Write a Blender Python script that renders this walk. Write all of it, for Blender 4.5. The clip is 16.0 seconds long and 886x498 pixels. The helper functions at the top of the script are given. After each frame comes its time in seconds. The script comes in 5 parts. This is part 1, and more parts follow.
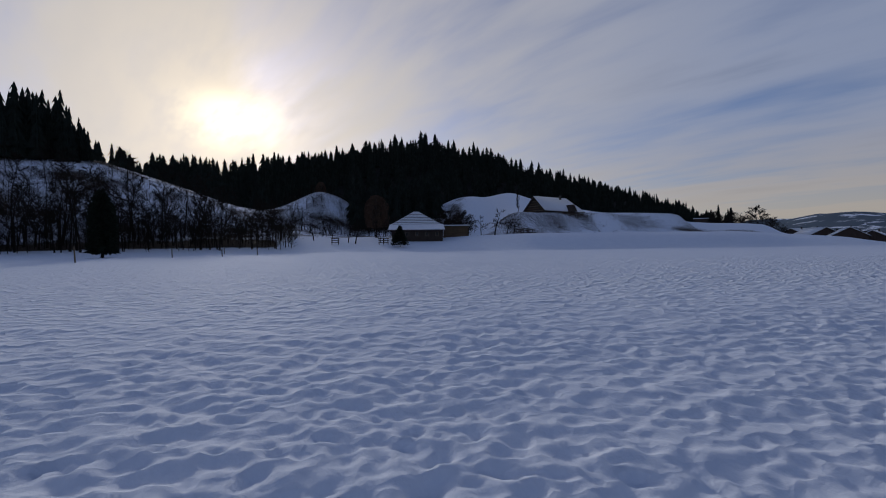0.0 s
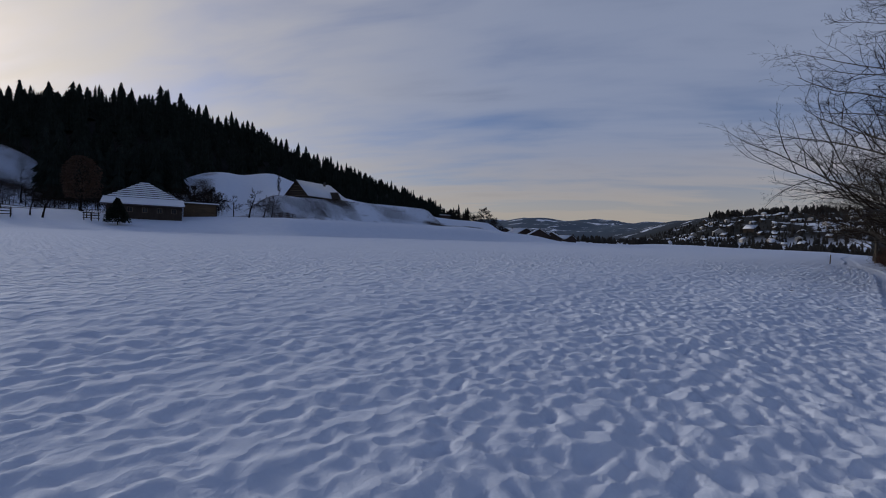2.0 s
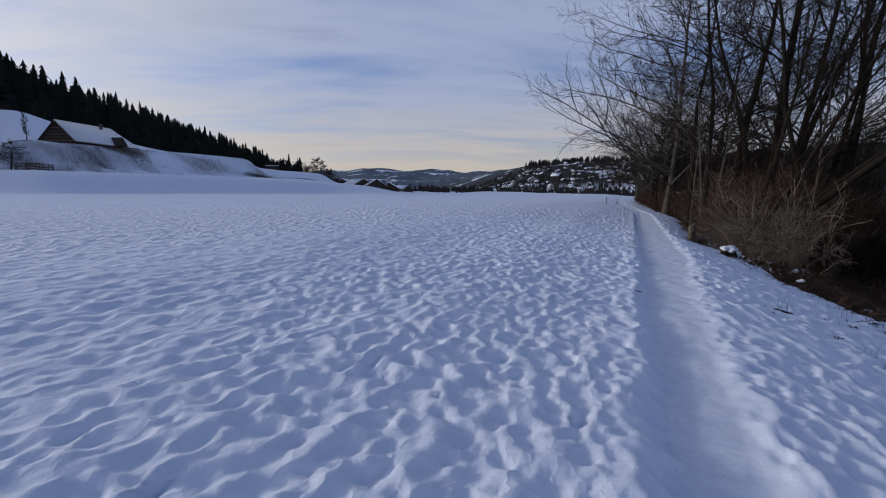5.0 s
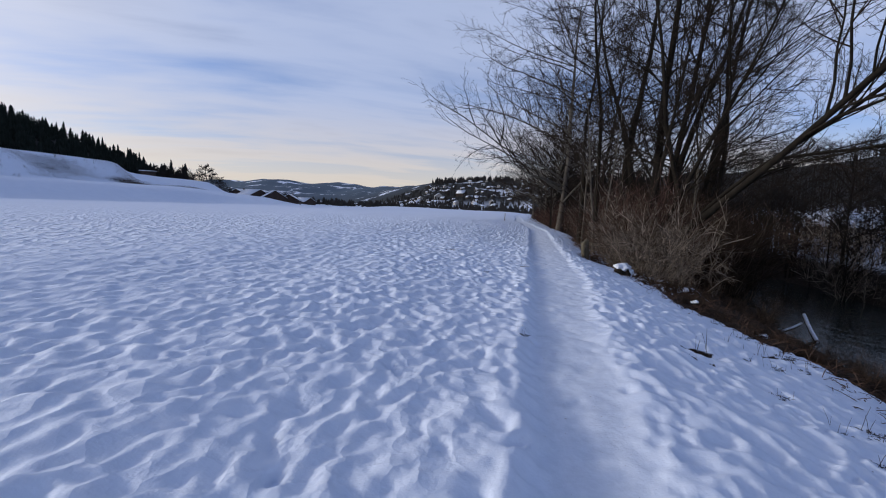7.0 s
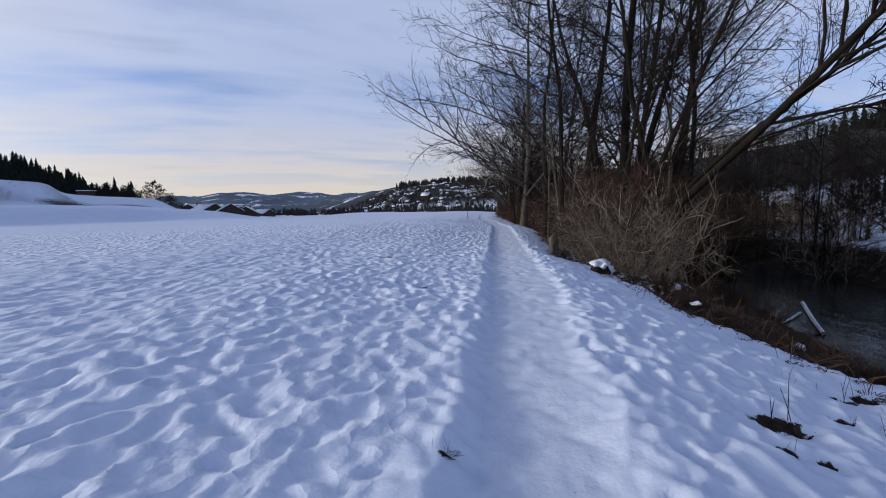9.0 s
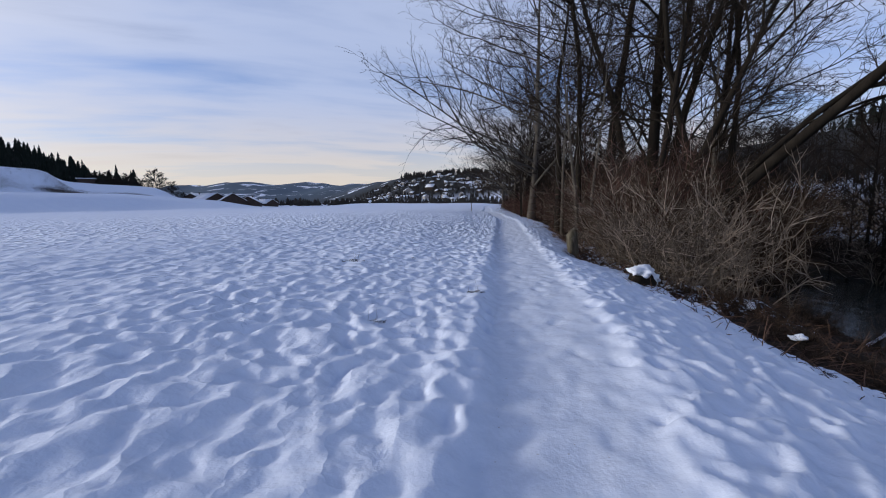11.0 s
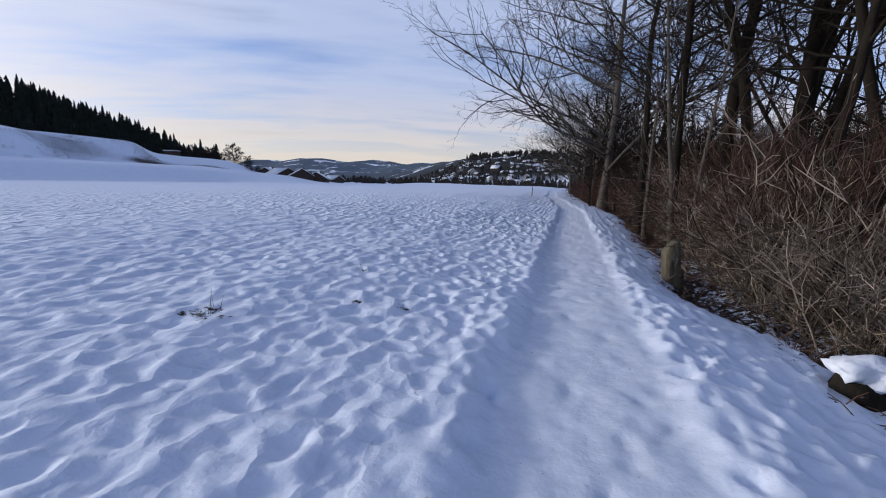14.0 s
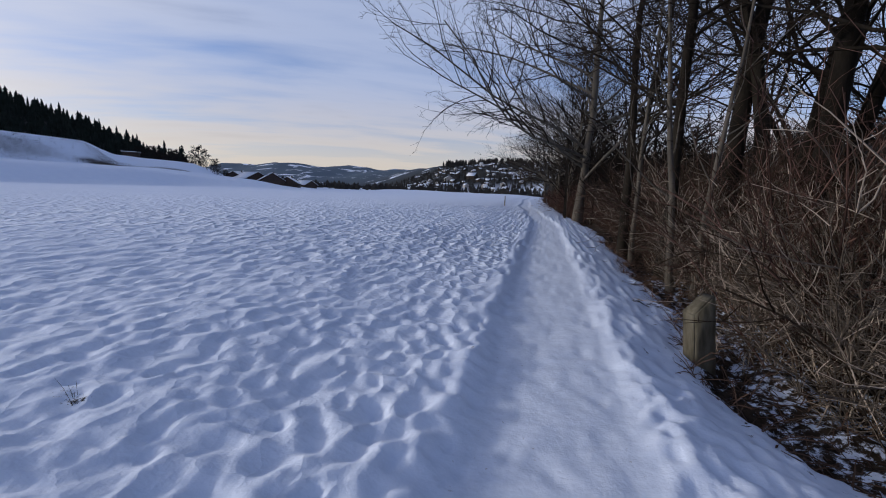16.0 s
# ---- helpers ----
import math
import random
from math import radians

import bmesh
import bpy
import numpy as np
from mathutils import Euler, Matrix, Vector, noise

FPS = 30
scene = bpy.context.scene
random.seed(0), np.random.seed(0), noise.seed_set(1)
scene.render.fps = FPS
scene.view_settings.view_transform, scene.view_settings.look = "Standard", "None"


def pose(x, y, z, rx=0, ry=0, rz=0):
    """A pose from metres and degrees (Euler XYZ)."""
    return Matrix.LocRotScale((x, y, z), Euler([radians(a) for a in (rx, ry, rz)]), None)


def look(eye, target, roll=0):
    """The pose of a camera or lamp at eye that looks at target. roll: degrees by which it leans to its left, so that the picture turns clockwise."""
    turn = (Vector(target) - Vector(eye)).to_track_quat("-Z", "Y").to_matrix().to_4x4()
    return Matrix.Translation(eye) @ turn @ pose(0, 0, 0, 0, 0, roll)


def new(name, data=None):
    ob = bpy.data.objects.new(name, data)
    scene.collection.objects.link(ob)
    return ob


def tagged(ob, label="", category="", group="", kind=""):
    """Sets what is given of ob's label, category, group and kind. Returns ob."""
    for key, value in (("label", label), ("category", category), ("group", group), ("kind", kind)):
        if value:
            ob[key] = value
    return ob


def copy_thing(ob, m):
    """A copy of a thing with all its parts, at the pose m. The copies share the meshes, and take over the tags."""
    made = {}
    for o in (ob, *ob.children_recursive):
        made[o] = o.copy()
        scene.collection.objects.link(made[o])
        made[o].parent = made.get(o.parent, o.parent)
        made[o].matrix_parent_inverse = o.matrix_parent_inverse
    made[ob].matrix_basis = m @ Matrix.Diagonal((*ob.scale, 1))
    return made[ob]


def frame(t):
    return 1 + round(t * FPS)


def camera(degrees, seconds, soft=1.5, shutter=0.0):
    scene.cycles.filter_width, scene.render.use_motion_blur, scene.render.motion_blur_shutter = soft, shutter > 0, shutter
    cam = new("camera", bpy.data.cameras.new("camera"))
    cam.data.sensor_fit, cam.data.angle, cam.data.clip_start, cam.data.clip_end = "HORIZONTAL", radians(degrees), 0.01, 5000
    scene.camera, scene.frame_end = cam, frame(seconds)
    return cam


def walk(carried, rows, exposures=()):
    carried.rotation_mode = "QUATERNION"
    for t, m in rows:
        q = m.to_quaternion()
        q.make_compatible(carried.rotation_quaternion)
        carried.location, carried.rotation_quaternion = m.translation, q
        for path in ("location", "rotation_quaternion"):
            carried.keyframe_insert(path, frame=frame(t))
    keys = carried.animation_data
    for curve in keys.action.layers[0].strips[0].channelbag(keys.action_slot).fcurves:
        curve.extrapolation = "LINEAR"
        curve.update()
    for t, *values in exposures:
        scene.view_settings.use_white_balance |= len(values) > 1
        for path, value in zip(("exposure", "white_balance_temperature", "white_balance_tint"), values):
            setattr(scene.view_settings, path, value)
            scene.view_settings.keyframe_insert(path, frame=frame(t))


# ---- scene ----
cam = camera(92.7, 16.0, 1.0)
METRES, EYE, TILT, LEAN, TURN = 22.0, 1.85, -0.6, 0.6, 76.0
ROWS = [
    (0.0, 0.0, 0.0, 0.0, 0.0, 0.0, -0.0),
    (0.5, 0.0088, 0.0045, 0.0007, -8.52, 0.67, -0.75),
    (1.0, 0.0256, 0.0033, 0.0009, -14.8, 0.96, -0.52),
    (1.5, 0.044, 0.0049, -0.001, -22.45, -0.2, -1.39),
    (2.0, 0.0655, 0.0075, -0.0, -30.93, -1.06, -2.43),
    (2.5, 0.0922, 0.0093, 0.0006, -34.22, -2.67, -1.17),
    (3.0, 0.1178, 0.0166, 0.0005, -35.78, -5.08, -1.86),
    (3.5, 0.1443, 0.0202, 0.0008, -37.58, -5.29, -1.79),
    (4.0, 0.1718, 0.026, 0.0009, -41.24, -5.56, -2.02),
    (4.5, 0.2019, 0.0298, 0.0019, -47.28, -6.91, -0.3),
    (5.0, 0.2327, 0.0359, 0.0023, -52.06, -7.06, -0.66),
    (7.5, 0.4007, 0.0623, -0.0084, -66.13, -4.39, -0.93),
    (8.0, 0.4342, 0.0648, -0.0096, -67.1, -4.27, 0.71),
    (8.5, 0.4669, 0.0738, -0.0115, -68.27, -4.49, 1.34),
    (9.0, 0.5006, 0.0804, -0.0128, -68.92, -4.39, 1.66),
    (9.5, 0.5333, 0.0908, -0.0134, -69.26, -4.36, 1.27),
    (10.0, 0.5665, 0.0991, -0.0145, -68.83, -4.34, 1.17),
    (12.5, 0.7277, 0.1354, -0.0154, -65.69, -8.23, 0.29),
    (13.0, 0.762, 0.1438, -0.0136, -61.9, -8.59, -1.1),
    (13.5, 0.7984, 0.1466, -0.0105, -59.8, -8.28, -0.07),
    (14.0, 0.8346, 0.1525, -0.0082, -59.6, -8.0, -1.01),
    (14.5, 0.8707, 0.1553, -0.0052, -59.2, -7.47, -2.38),
    (15.0, 0.905, 0.1645, -0.0027, -59.29, -7.18, -2.95),
    (15.5, 0.9427, 0.1715, -0.0009, -59.82, -6.73, -0.02),
    (16.0, 0.977, 0.1858, -0.0002, -62.74, -7.02, -1.79),
]
KELVIN, TINT = 5300, 13.0
EXPOSURES = [(t, e, KELVIN, TINT) for t, e in ((0.0, -1.3), (1.0, -1.48), (2.0, -1.3), (2.5, -0.92), (3.5, -0.82), (5.0, -0.74), (7.5, -0.34), (10.0, -0.33), (13.0, -0.27), (15.0, -0.26), (15.5, -0.24), (16.0, -0.48))]
walk(cam, [(t, pose(0, 0, EYE, TILT, LEAN, TURN) @ pose(METRES * x, METRES * y, METRES * z, 90 + pitch, roll, yaw)) for t, x, y, z, yaw, pitch, roll in ROWS], EXPOSURES)

# ---- sky, sun ----
SUN_AZ, SUN_EL = -102.4, 14.8
SUN_DIR = Vector((math.sin(radians(SUN_AZ)) * math.cos(radians(SUN_EL)), math.cos(radians(SUN_AZ)) * math.cos(radians(SUN_EL)), math.sin(radians(SUN_EL))))


class Nodes:
    """Small helper to wire a node tree."""

    def __init__(self, tree):
        self.tree = tree
        tree.nodes.clear()

    def add(self, kind):
        return self.tree.nodes.new(kind)

    def attribute(self, name):
        node = self.add("ShaderNodeAttribute")
        node.attribute_name = name
        return node.outputs["Fac"]

    def put(self, socket, value):
        if isinstance(value, bpy.types.NodeSocket):
            self.tree.links.new(value, socket)
        else:
            socket.default_value = value

    def math(self, op, a, b=0.0, c=0.0, clamp=False):
        node = self.add("ShaderNodeMath")
        node.operation, node.use_clamp = op, clamp
        for s, v in zip(node.inputs, (a, b, c)):
            self.put(s, v)
        return node.outputs[0]

    def mix(self, fac, a, b, blend="MIX"):
        node = self.add("ShaderNodeMix")
        node.data_type, node.blend_type = "RGBA", blend
        self.put(node.inputs[0], fac)
        self.put(node.inputs[6], a)
        self.put(node.inputs[7], b)
        return node.outputs[2]

    def noise(self, vector, scale, detail=3.0, rough=0.55, distortion=0.0):
        node = self.add("ShaderNodeTexNoise")
        if vector is not None:
            self.put(node.inputs["Vector"], vector)
        node.inputs["Scale"].default_value = scale
        node.inputs["Detail"].default_value = detail
        node.inputs["Roughness"].default_value = rough
        node.inputs["Distortion"].default_value = distortion
        return node.outputs[0]

    def ramp(self, fac, stops):
        node = self.add("ShaderNodeValToRGB")
        self.put(node.inputs[0], fac)
        el = node.color_ramp.elements
        while len(el) < len(stops):
            el.new(0.5)
        for e, (p, c) in zip(el, stops):
            e.position = p
            e.color = c if len(c) == 4 else (*c, 1)
        return node.outputs[0]

    def range(self, v, a, b, c=0.0, d=1.0):
        node = self.add("ShaderNodeMapRange")
        node.interpolation_type = "SMOOTHSTEP"
        for s, x in zip(node.inputs, (v, a, b, c, d)):
            self.put(s, x)
        return node.outputs[0]


def build_sky():
    world = bpy.data.worlds.new("sky")
    scene.world = world
    world.use_nodes = True
    n = Nodes(world.node_tree)
    out = n.add("ShaderNodeOutputWorld")
    coord = n.add("ShaderNodeTexCoord").outputs["Generated"]
    sep = n.add("ShaderNodeSeparateXYZ")
    n.put(sep.inputs[0], coord)
    up = n.math("MAXIMUM", sep.outputs[2], 0.0)
    sky = n.add("ShaderNodeTexSky")
    sky.sky_type, sky.sun_disc, sky.sun_elevation, sky.sun_rotation = "NISHITA", False, radians(SUN_EL), radians(SUN_AZ)
    sky.altitude, sky.air_density, sky.dust_density, sky.ozone_density = 600.0, 1.0, 1.5, 1.5
    dim = n.mix(1.0, sky.outputs[0], (SKY_DIM, SKY_DIM * 0.96, SKY_DIM * 1.1, 1), "MULTIPLY")
    # cloud deck: a flat layer seen in perspective
    inv = n.math("DIVIDE", 1.0, n.math("ADD", up, 0.16))
    deck = n.add("ShaderNodeCombineXYZ")
    n.put(deck.inputs[0], n.math("MULTIPLY", sep.outputs[0], inv))
    n.put(deck.inputs[1], n.math("MULTIPLY", sep.outputs[1], inv))
    turn = n.add("ShaderNodeMapping")
    n.put(turn.inputs["Vector"], deck.outputs[0])
    turn.vector_type = "TEXTURE"
    turn.inputs["Rotation"].default_value = (0, 0, radians(CLOUD_TURN))
    turn.inputs["Scale"].default_value = (2.3, 0.75, 1.0)
    turn.inputs["Location"].default_value = CLOUD_SHIFT
    big = n.noise(turn.outputs[0], 0.75, 4.0, 0.5, 0.25)
    fine = n.noise(turn.outputs[0], 2.6, 5.0, 0.55, 0.3)
    cover = n.math("ADD", n.math("MULTIPLY", big, 0.72), n.math("MULTIPLY", fine, 0.28))
    mask = n.math("MULTIPLY", n.range(cover, 0.30, 0.56), n.range(up, 0.5, 0.8, 1.0, 0.12))
    thick = n.range(cover, 0.52, 0.68)
    # how near to the sun
    dot = n.add("ShaderNodeVectorMath")
    dot.operation = "DOT_PRODUCT"
    n.put(dot.inputs[0], coord)
    dot.inputs[1].default_value = SUN_DIR
    near = n.math("MAXIMUM", dot.outputs["Value"], 0.0)
    wide = n.math("POWER", near, 4.2)
    mid = n.math("POWER", near, 50.0)
    core = n.math("POWER", near, 420.0)
    slit = n.range(n.math("ABSOLUTE", n.math("SUBTRACT", up, SUN_DIR.z)), 0.02, 0.075, 1.0, 0.12)
    core = n.math("MULTIPLY", core, slit)
    low = n.range(up, 0.03, 0.26, 1.0, 0.0)
    cloud = n.mix(thick, (0.71, 0.72, 0.79, 1), (0.42, 0.46, 0.57, 1))
    cloud = n.mix(n.math("MULTIPLY", low, 0.85), cloud, (1.14, 0.87, 0.54, 1))
    cloud = n.mix(n.math("MULTIPLY", wide, 0.9), cloud, (2.05, 1.63, 1.04, 1))
    cover_all = n.math("MAXIMUM", n.math("MULTIPLY", mask, 0.86), n.math("MULTIPLY", low, 0.7))
    base = n.mix(cover_all, dim, cloud)
    bar = n.range(n.noise(turn.outputs[0], 5.0, 4.0), 0.35, 0.6, 0.35, 1.0)
    base = n.mix(1.0, base, n.mix(n.math("MULTIPLY", mid, bar), (0, 0, 0, 1), (0.4, 0.25, 0.04, 1)), "ADD")
    base = n.mix(1.0, base, n.mix(n.math("MULTIPLY", core, bar), (0, 0, 0, 1), (3.0, 2.2, 0.9, 1)), "ADD")
    bg = n.add("ShaderNodeBackground")
    n.put(bg.inputs[0], base)
    bg.inputs[1].default_value = SKY_STRENGTH
    n.put(out.inputs[0], bg.outputs[0])


SKY_DIM, SKY_STRENGTH, CLOUD_TURN, CLOUD_SHIFT = 0.15, 1.0, 28.0, (0.0, 0.0, 0.0)
build_sky()
sun_data = bpy.data.lights.new("sun", "SUN")
sun_data.energy, sun_data.angle, sun_data.color = 2.7, radians(8), (1.0, 0.86, 0.66)
sun = new("sun", sun_data)
sun.matrix_world = look(SUN_DIR * 100, (0, 0, 0))

# ---- materials ----
def material(name, base, rough=0.8, vary=0.25, scale=6.0, bump=0.3, bump_scale=40.0, distance=0.01, metallic=0.0, specular=0.3, stretch=(1, 1, 1), second=None, islands=0.0):
    """A surface with variation at two scales and a fine relief."""
    m = bpy.data.materials.new(name)
    m.use_nodes = True
    n = Nodes(m.node_tree)
    out = n.add("ShaderNodeOutputMaterial")
    bsdf = n.add("ShaderNodeBsdfPrincipled")
    coord = n.add("ShaderNodeTexCoord").outputs["Object"]
    mapping = n.add("ShaderNodeMapping")
    n.put(mapping.inputs[0], coord)
    mapping.inputs["Scale"].default_value = stretch
    info = n.add("ShaderNodeObjectInfo").outputs["Random"]
    coarse = n.noise(mapping.outputs[0], scale, 4.0)
    grain = n.noise(mapping.outputs[0], bump_scale, 3.0)
    dark = [c * (1 - vary) for c in base]
    light = [min(1, c * (1 + vary)) for c in (second or base)]
    col = n.ramp(n.math("ADD", n.math("MULTIPLY", coarse, 0.75), n.math("MULTIPLY", grain, 0.25)), [(0.32, dark), (0.68, light)])
    col = n.mix(n.math("MULTIPLY", info, 0.35), col, (*[c * 0.72 for c in base], 1))
    if islands:
        each = n.add("ShaderNodeNewGeometry").outputs["Random Per Island"]
        col = n.mix(islands, col, n.ramp(each, [(0.1, [c * 0.3 for c in base]), (0.6, base), (0.95, [c * 1.9 for c in light])]))
    n.put(bsdf.inputs["Base Color"], col)
    bsdf.inputs["Roughness"].default_value = rough
    bsdf.inputs["Metallic"].default_value = metallic
    bsdf.inputs["Specular IOR Level"].default_value = specular
    if bump:
        b = n.add("ShaderNodeBump")
        b.inputs["Strength"].default_value = bump
        b.inputs["Distance"].default_value = distance
        n.put(b.inputs["Height"], grain)
        n.put(bsdf.inputs["Normal"], b.outputs[0])
    n.put(out.inputs[0], bsdf.outputs[0])
    return m


def ground_material():
    """Snow, bare earth where it has slid or melted off, the trodden track, and a haze tint far out."""
    m = bpy.data.materials.new("snow_ground")
    m.use_nodes = True
    n = Nodes(m.node_tree)
    out = n.add("ShaderNodeOutputMaterial")
    bsdf = n.add("ShaderNodeBsdfPrincipled")
    coord = n.add("ShaderNodeTexCoord").outputs["Object"]
    soil = n.attribute("soil")
    track = n.attribute("track")
    field = n.attribute("trodden")
    big = n.noise(coord, 0.7, 4.0)
    lump = n.noise(coord, 3.2, 4.0, 0.6)
    grain = n.noise(coord, 38.0, 3.0, 0.65)
    crumb = n.noise(coord, 11.0, 4.0, 0.6)
    snow = n.ramp(n.math("ADD", n.math("MULTIPLY", big, 0.5), n.math("MULTIPLY", crumb, 0.5)), [(0.3, (0.73, 0.785, 0.895)), (0.7, (0.81, 0.855, 0.95))])
    packed = n.ramp(n.math("ADD", n.math("MULTIPLY", crumb, 0.6), n.math("MULTIPLY", lump, 0.4)), [(0.32, (0.62, 0.66, 0.74)), (0.62, (0.76, 0.80, 0.88))])
    col = n.mix(n.math("MULTIPLY", track, 0.75), snow, packed)
    # bits of grit in the track
    grit = n.range(n.noise(coord, 23.0, 2.0), 0.70, 0.76)
    col = n.mix(n.math("MULTIPLY", n.math("MULTIPLY", grit, track), 0.5), col, (0.30, 0.26, 0.21, 1))
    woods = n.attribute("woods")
    earth = n.ramp(crumb, [(0.3, (0.014, 0.010, 0.007)), (0.55, (0.040, 0.028, 0.018)), (0.75, (0.085, 0.062, 0.04))])
    bare = n.range(n.math("ADD", soil, n.math("MULTIPLY", n.math("SUBTRACT", n.noise(coord, 7.5, 6.0, 0.72), 0.5), 1.25)), 0.44, 0.56)
    far_haze = n.attribute("far_haze")
    fields = n.range(n.noise(coord, 0.013, 7.0, 0.68, 0.4), 0.37, 0.44)
    bare = n.mix(n.attribute("distant"), bare, fields)
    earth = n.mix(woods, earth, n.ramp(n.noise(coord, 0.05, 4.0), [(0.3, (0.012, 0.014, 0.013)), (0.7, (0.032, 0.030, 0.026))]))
    # blue-grey mixed into the earth colour stands in for haze over the far hills
    earth = n.mix(far_haze, earth, (0.085, 0.115, 0.155, 1))
    col = n.mix(bare, col, earth)
    n.put(bsdf.inputs["Base Color"], col)
    n.put(bsdf.inputs["Roughness"], n.mix(bare, (0.85, 0.85, 0.85, 1), (0.95, 0.95, 0.95, 1)))
    bsdf.inputs["Specular IOR Level"].default_value = 0.12
    warp = n.add("ShaderNodeTexNoise")
    n.put(warp.inputs["Vector"], coord)
    warp.inputs["Scale"].default_value, warp.inputs["Detail"].default_value = 2.4, 3.0
    shift = n.add("ShaderNodeVectorMath")
    shift.operation = "MULTIPLY_ADD"
    n.put(shift.inputs[0], warp.outputs["Color"])
    shift.inputs[1].default_value = (0.45, 0.45, 0.0)
    n.put(shift.inputs[2], coord)
    long = n.add("ShaderNodeMapping")
    n.put(long.inputs[0], shift.outputs[0])
    long.inputs["Scale"].default_value = (1.0, 0.58, 1.0)
    cells = n.add("ShaderNodeTexVoronoi")
    n.put(cells.inputs["Vector"], long.outputs[0])
    cells.inputs["Scale"].default_value = 5.2
    b1 = n.add("ShaderNodeBump")
    b1.inputs["Distance"].default_value = 0.16
    n.put(b1.inputs["Strength"], field)
    hollow = n.math("MULTIPLY", cells.outputs["Distance"], cells.outputs["Distance"])
    n.put(b1.inputs["Height"], n.math("MULTIPLY_ADD", lump, 0.6, hollow))
    b2 = n.add("ShaderNodeBump")
    b2.inputs["Distance"].default_value = 0.02
    b2.inputs["Strength"].default_value = 0.3
    n.put(b2.inputs["Height"], n.math("ADD", n.math("MULTIPLY", grain, 0.5), n.math("MULTIPLY", crumb, 1.2)))
    n.put(b2.inputs["Normal"], b1.outputs[0])
    n.put(bsdf.inputs["Normal"], b2.outputs[0])
    n.put(out.inputs[0], bsdf.outputs[0])
    return m


def water_material():
    m = bpy.data.materials.new("river_water")
    m.use_nodes = True
    n = Nodes(m.node_tree)
    out = n.add("ShaderNodeOutputMaterial")
    bsdf = n.add("ShaderNodeBsdfPrincipled")
    coord = n.add("ShaderNodeTexCoord").outputs["Object"]
    mapping = n.add("ShaderNodeMapping")
    n.put(mapping.inputs[0], coord)
    mapping.inputs["Scale"].default_value = (1.0, 0.55, 1.0)
    col = n.ramp(n.noise(coord, 0.5), [(0.3, (0.012, 0.016, 0.014)), (0.7, (0.03, 0.034, 0.028))])
    n.put(bsdf.inputs["Base Color"], col)
    bsdf.inputs["Roughness"].default_value = 0.08
    bsdf.inputs["IOR"].default_value = 1.33
    b = n.add("ShaderNodeBump")
    b.inputs["Strength"].default_value = 0.35
    b.inputs["Distance"].default_value = 0.08
    n.put(b.inputs["Height"], n.noise(mapping.outputs[0], 2.2, 4.0, 0.6, 0.6))
    n.put(bsdf.inputs["Normal"], b.outputs[0])
    n.put(out.inputs[0], bsdf.outputs[0])
    return m


GROUND = ground_material()
WATER = water_material()
SNOW = material("snow_cap", (0.83, 0.86, 0.92), 0.6, 0.05, 3.0, 0.4, 14.0, 0.03, second=(0.88, 0.9, 0.94))
BARK = material("bark_grey", (0.024, 0.020, 0.015), 0.9, 0.45, 5.0, 0.8, 30.0, 0.02, stretch=(1, 1, 0.25), specular=0.05)
BARK_PALE = material("bark_pale", (0.11, 0.095, 0.075), 0.85, 0.35, 4.0, 0.7, 26.0, 0.015, stretch=(1, 1, 0.35), specular=0.05)
TWIG = material("twigs", (0.032, 0.024, 0.018), 0.9, 0.3, 8.0, 0.0, specular=0.05)
TWIG_FAR = material("twigs_far", (0.022, 0.018, 0.015), 0.9, 0.3, 1.0, 0.0, specular=0.05)
BRAMBLE = material("bramble_stems", (0.125, 0.099, 0.074), 0.9, 0.45, 3.0, 0.0, second=(0.23, 0.187, 0.142), islands=0.85, specular=0.05)
REDSTEM = material("red_brown_stems", (0.078, 0.046, 0.035), 0.9, 0.4, 3.0, 0.0, islands=0.7, specular=0.05)
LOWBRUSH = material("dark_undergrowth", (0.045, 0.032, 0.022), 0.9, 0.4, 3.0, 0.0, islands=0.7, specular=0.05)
CANE = material("pale_canes", (0.17, 0.135, 0.10), 0.85, 0.4, 4.0, 0.0, islands=0.6)
NEEDLES = material("spruce_needles", (0.018, 0.024, 0.020), 0.9, 0.5, 0.4, 0.0, specular=0.1)
NEEDLES_NEAR = material("dark_needles", (0.018, 0.024, 0.016), 0.9, 0.5, 2.0, 0.0, specular=0.1)
BROWNLEAF = material("withered_leaves", (0.085, 0.05, 0.032), 0.9, 0.4, 3.0, 0.0)
OLDWOOD = material("weathered_wood", (0.15, 0.115, 0.075), 0.85, 0.4, 3.0, 0.6, 30.0, 0.01, stretch=(1, 1, 0.2))
DARKWOOD = material("dark_timber", (0.045, 0.034, 0.026), 0.85, 0.35, 3.0, 0.5, 20.0, 0.01, stretch=(1, 1, 0.15))
WARMWOOD = material("honey_timber", (0.10, 0.068, 0.038), 0.8, 0.35, 2.0, 0.5, 16.0, 0.01, stretch=(0.2, 0.2, 1))
BARNWOOD = material("barn_timber", (0.06, 0.043, 0.034), 0.85, 0.35, 2.0, 0.5, 16.0, 0.01, stretch=(1, 1, 0.2))
TILE = material("roof_tile", (0.075, 0.06, 0.055), 0.8, 0.3, 4.0, 0.4, 14.0, 0.02)
PLASTER = material("pale_plaster", (0.45, 0.42, 0.37), 0.85, 0.15, 1.5, 0.2, 20.0)
STONE = material("wet_stone", (0.07, 0.065, 0.058), 0.6, 0.4, 4.0, 0.7, 18.0, 0.02)
MOSS = material("mossy_wood", (0.105, 0.088, 0.05), 0.9, 0.45, 6.0, 0.8, 26.0, 0.01, second=(0.16, 0.14, 0.10), stretch=(1, 1, 0.3))
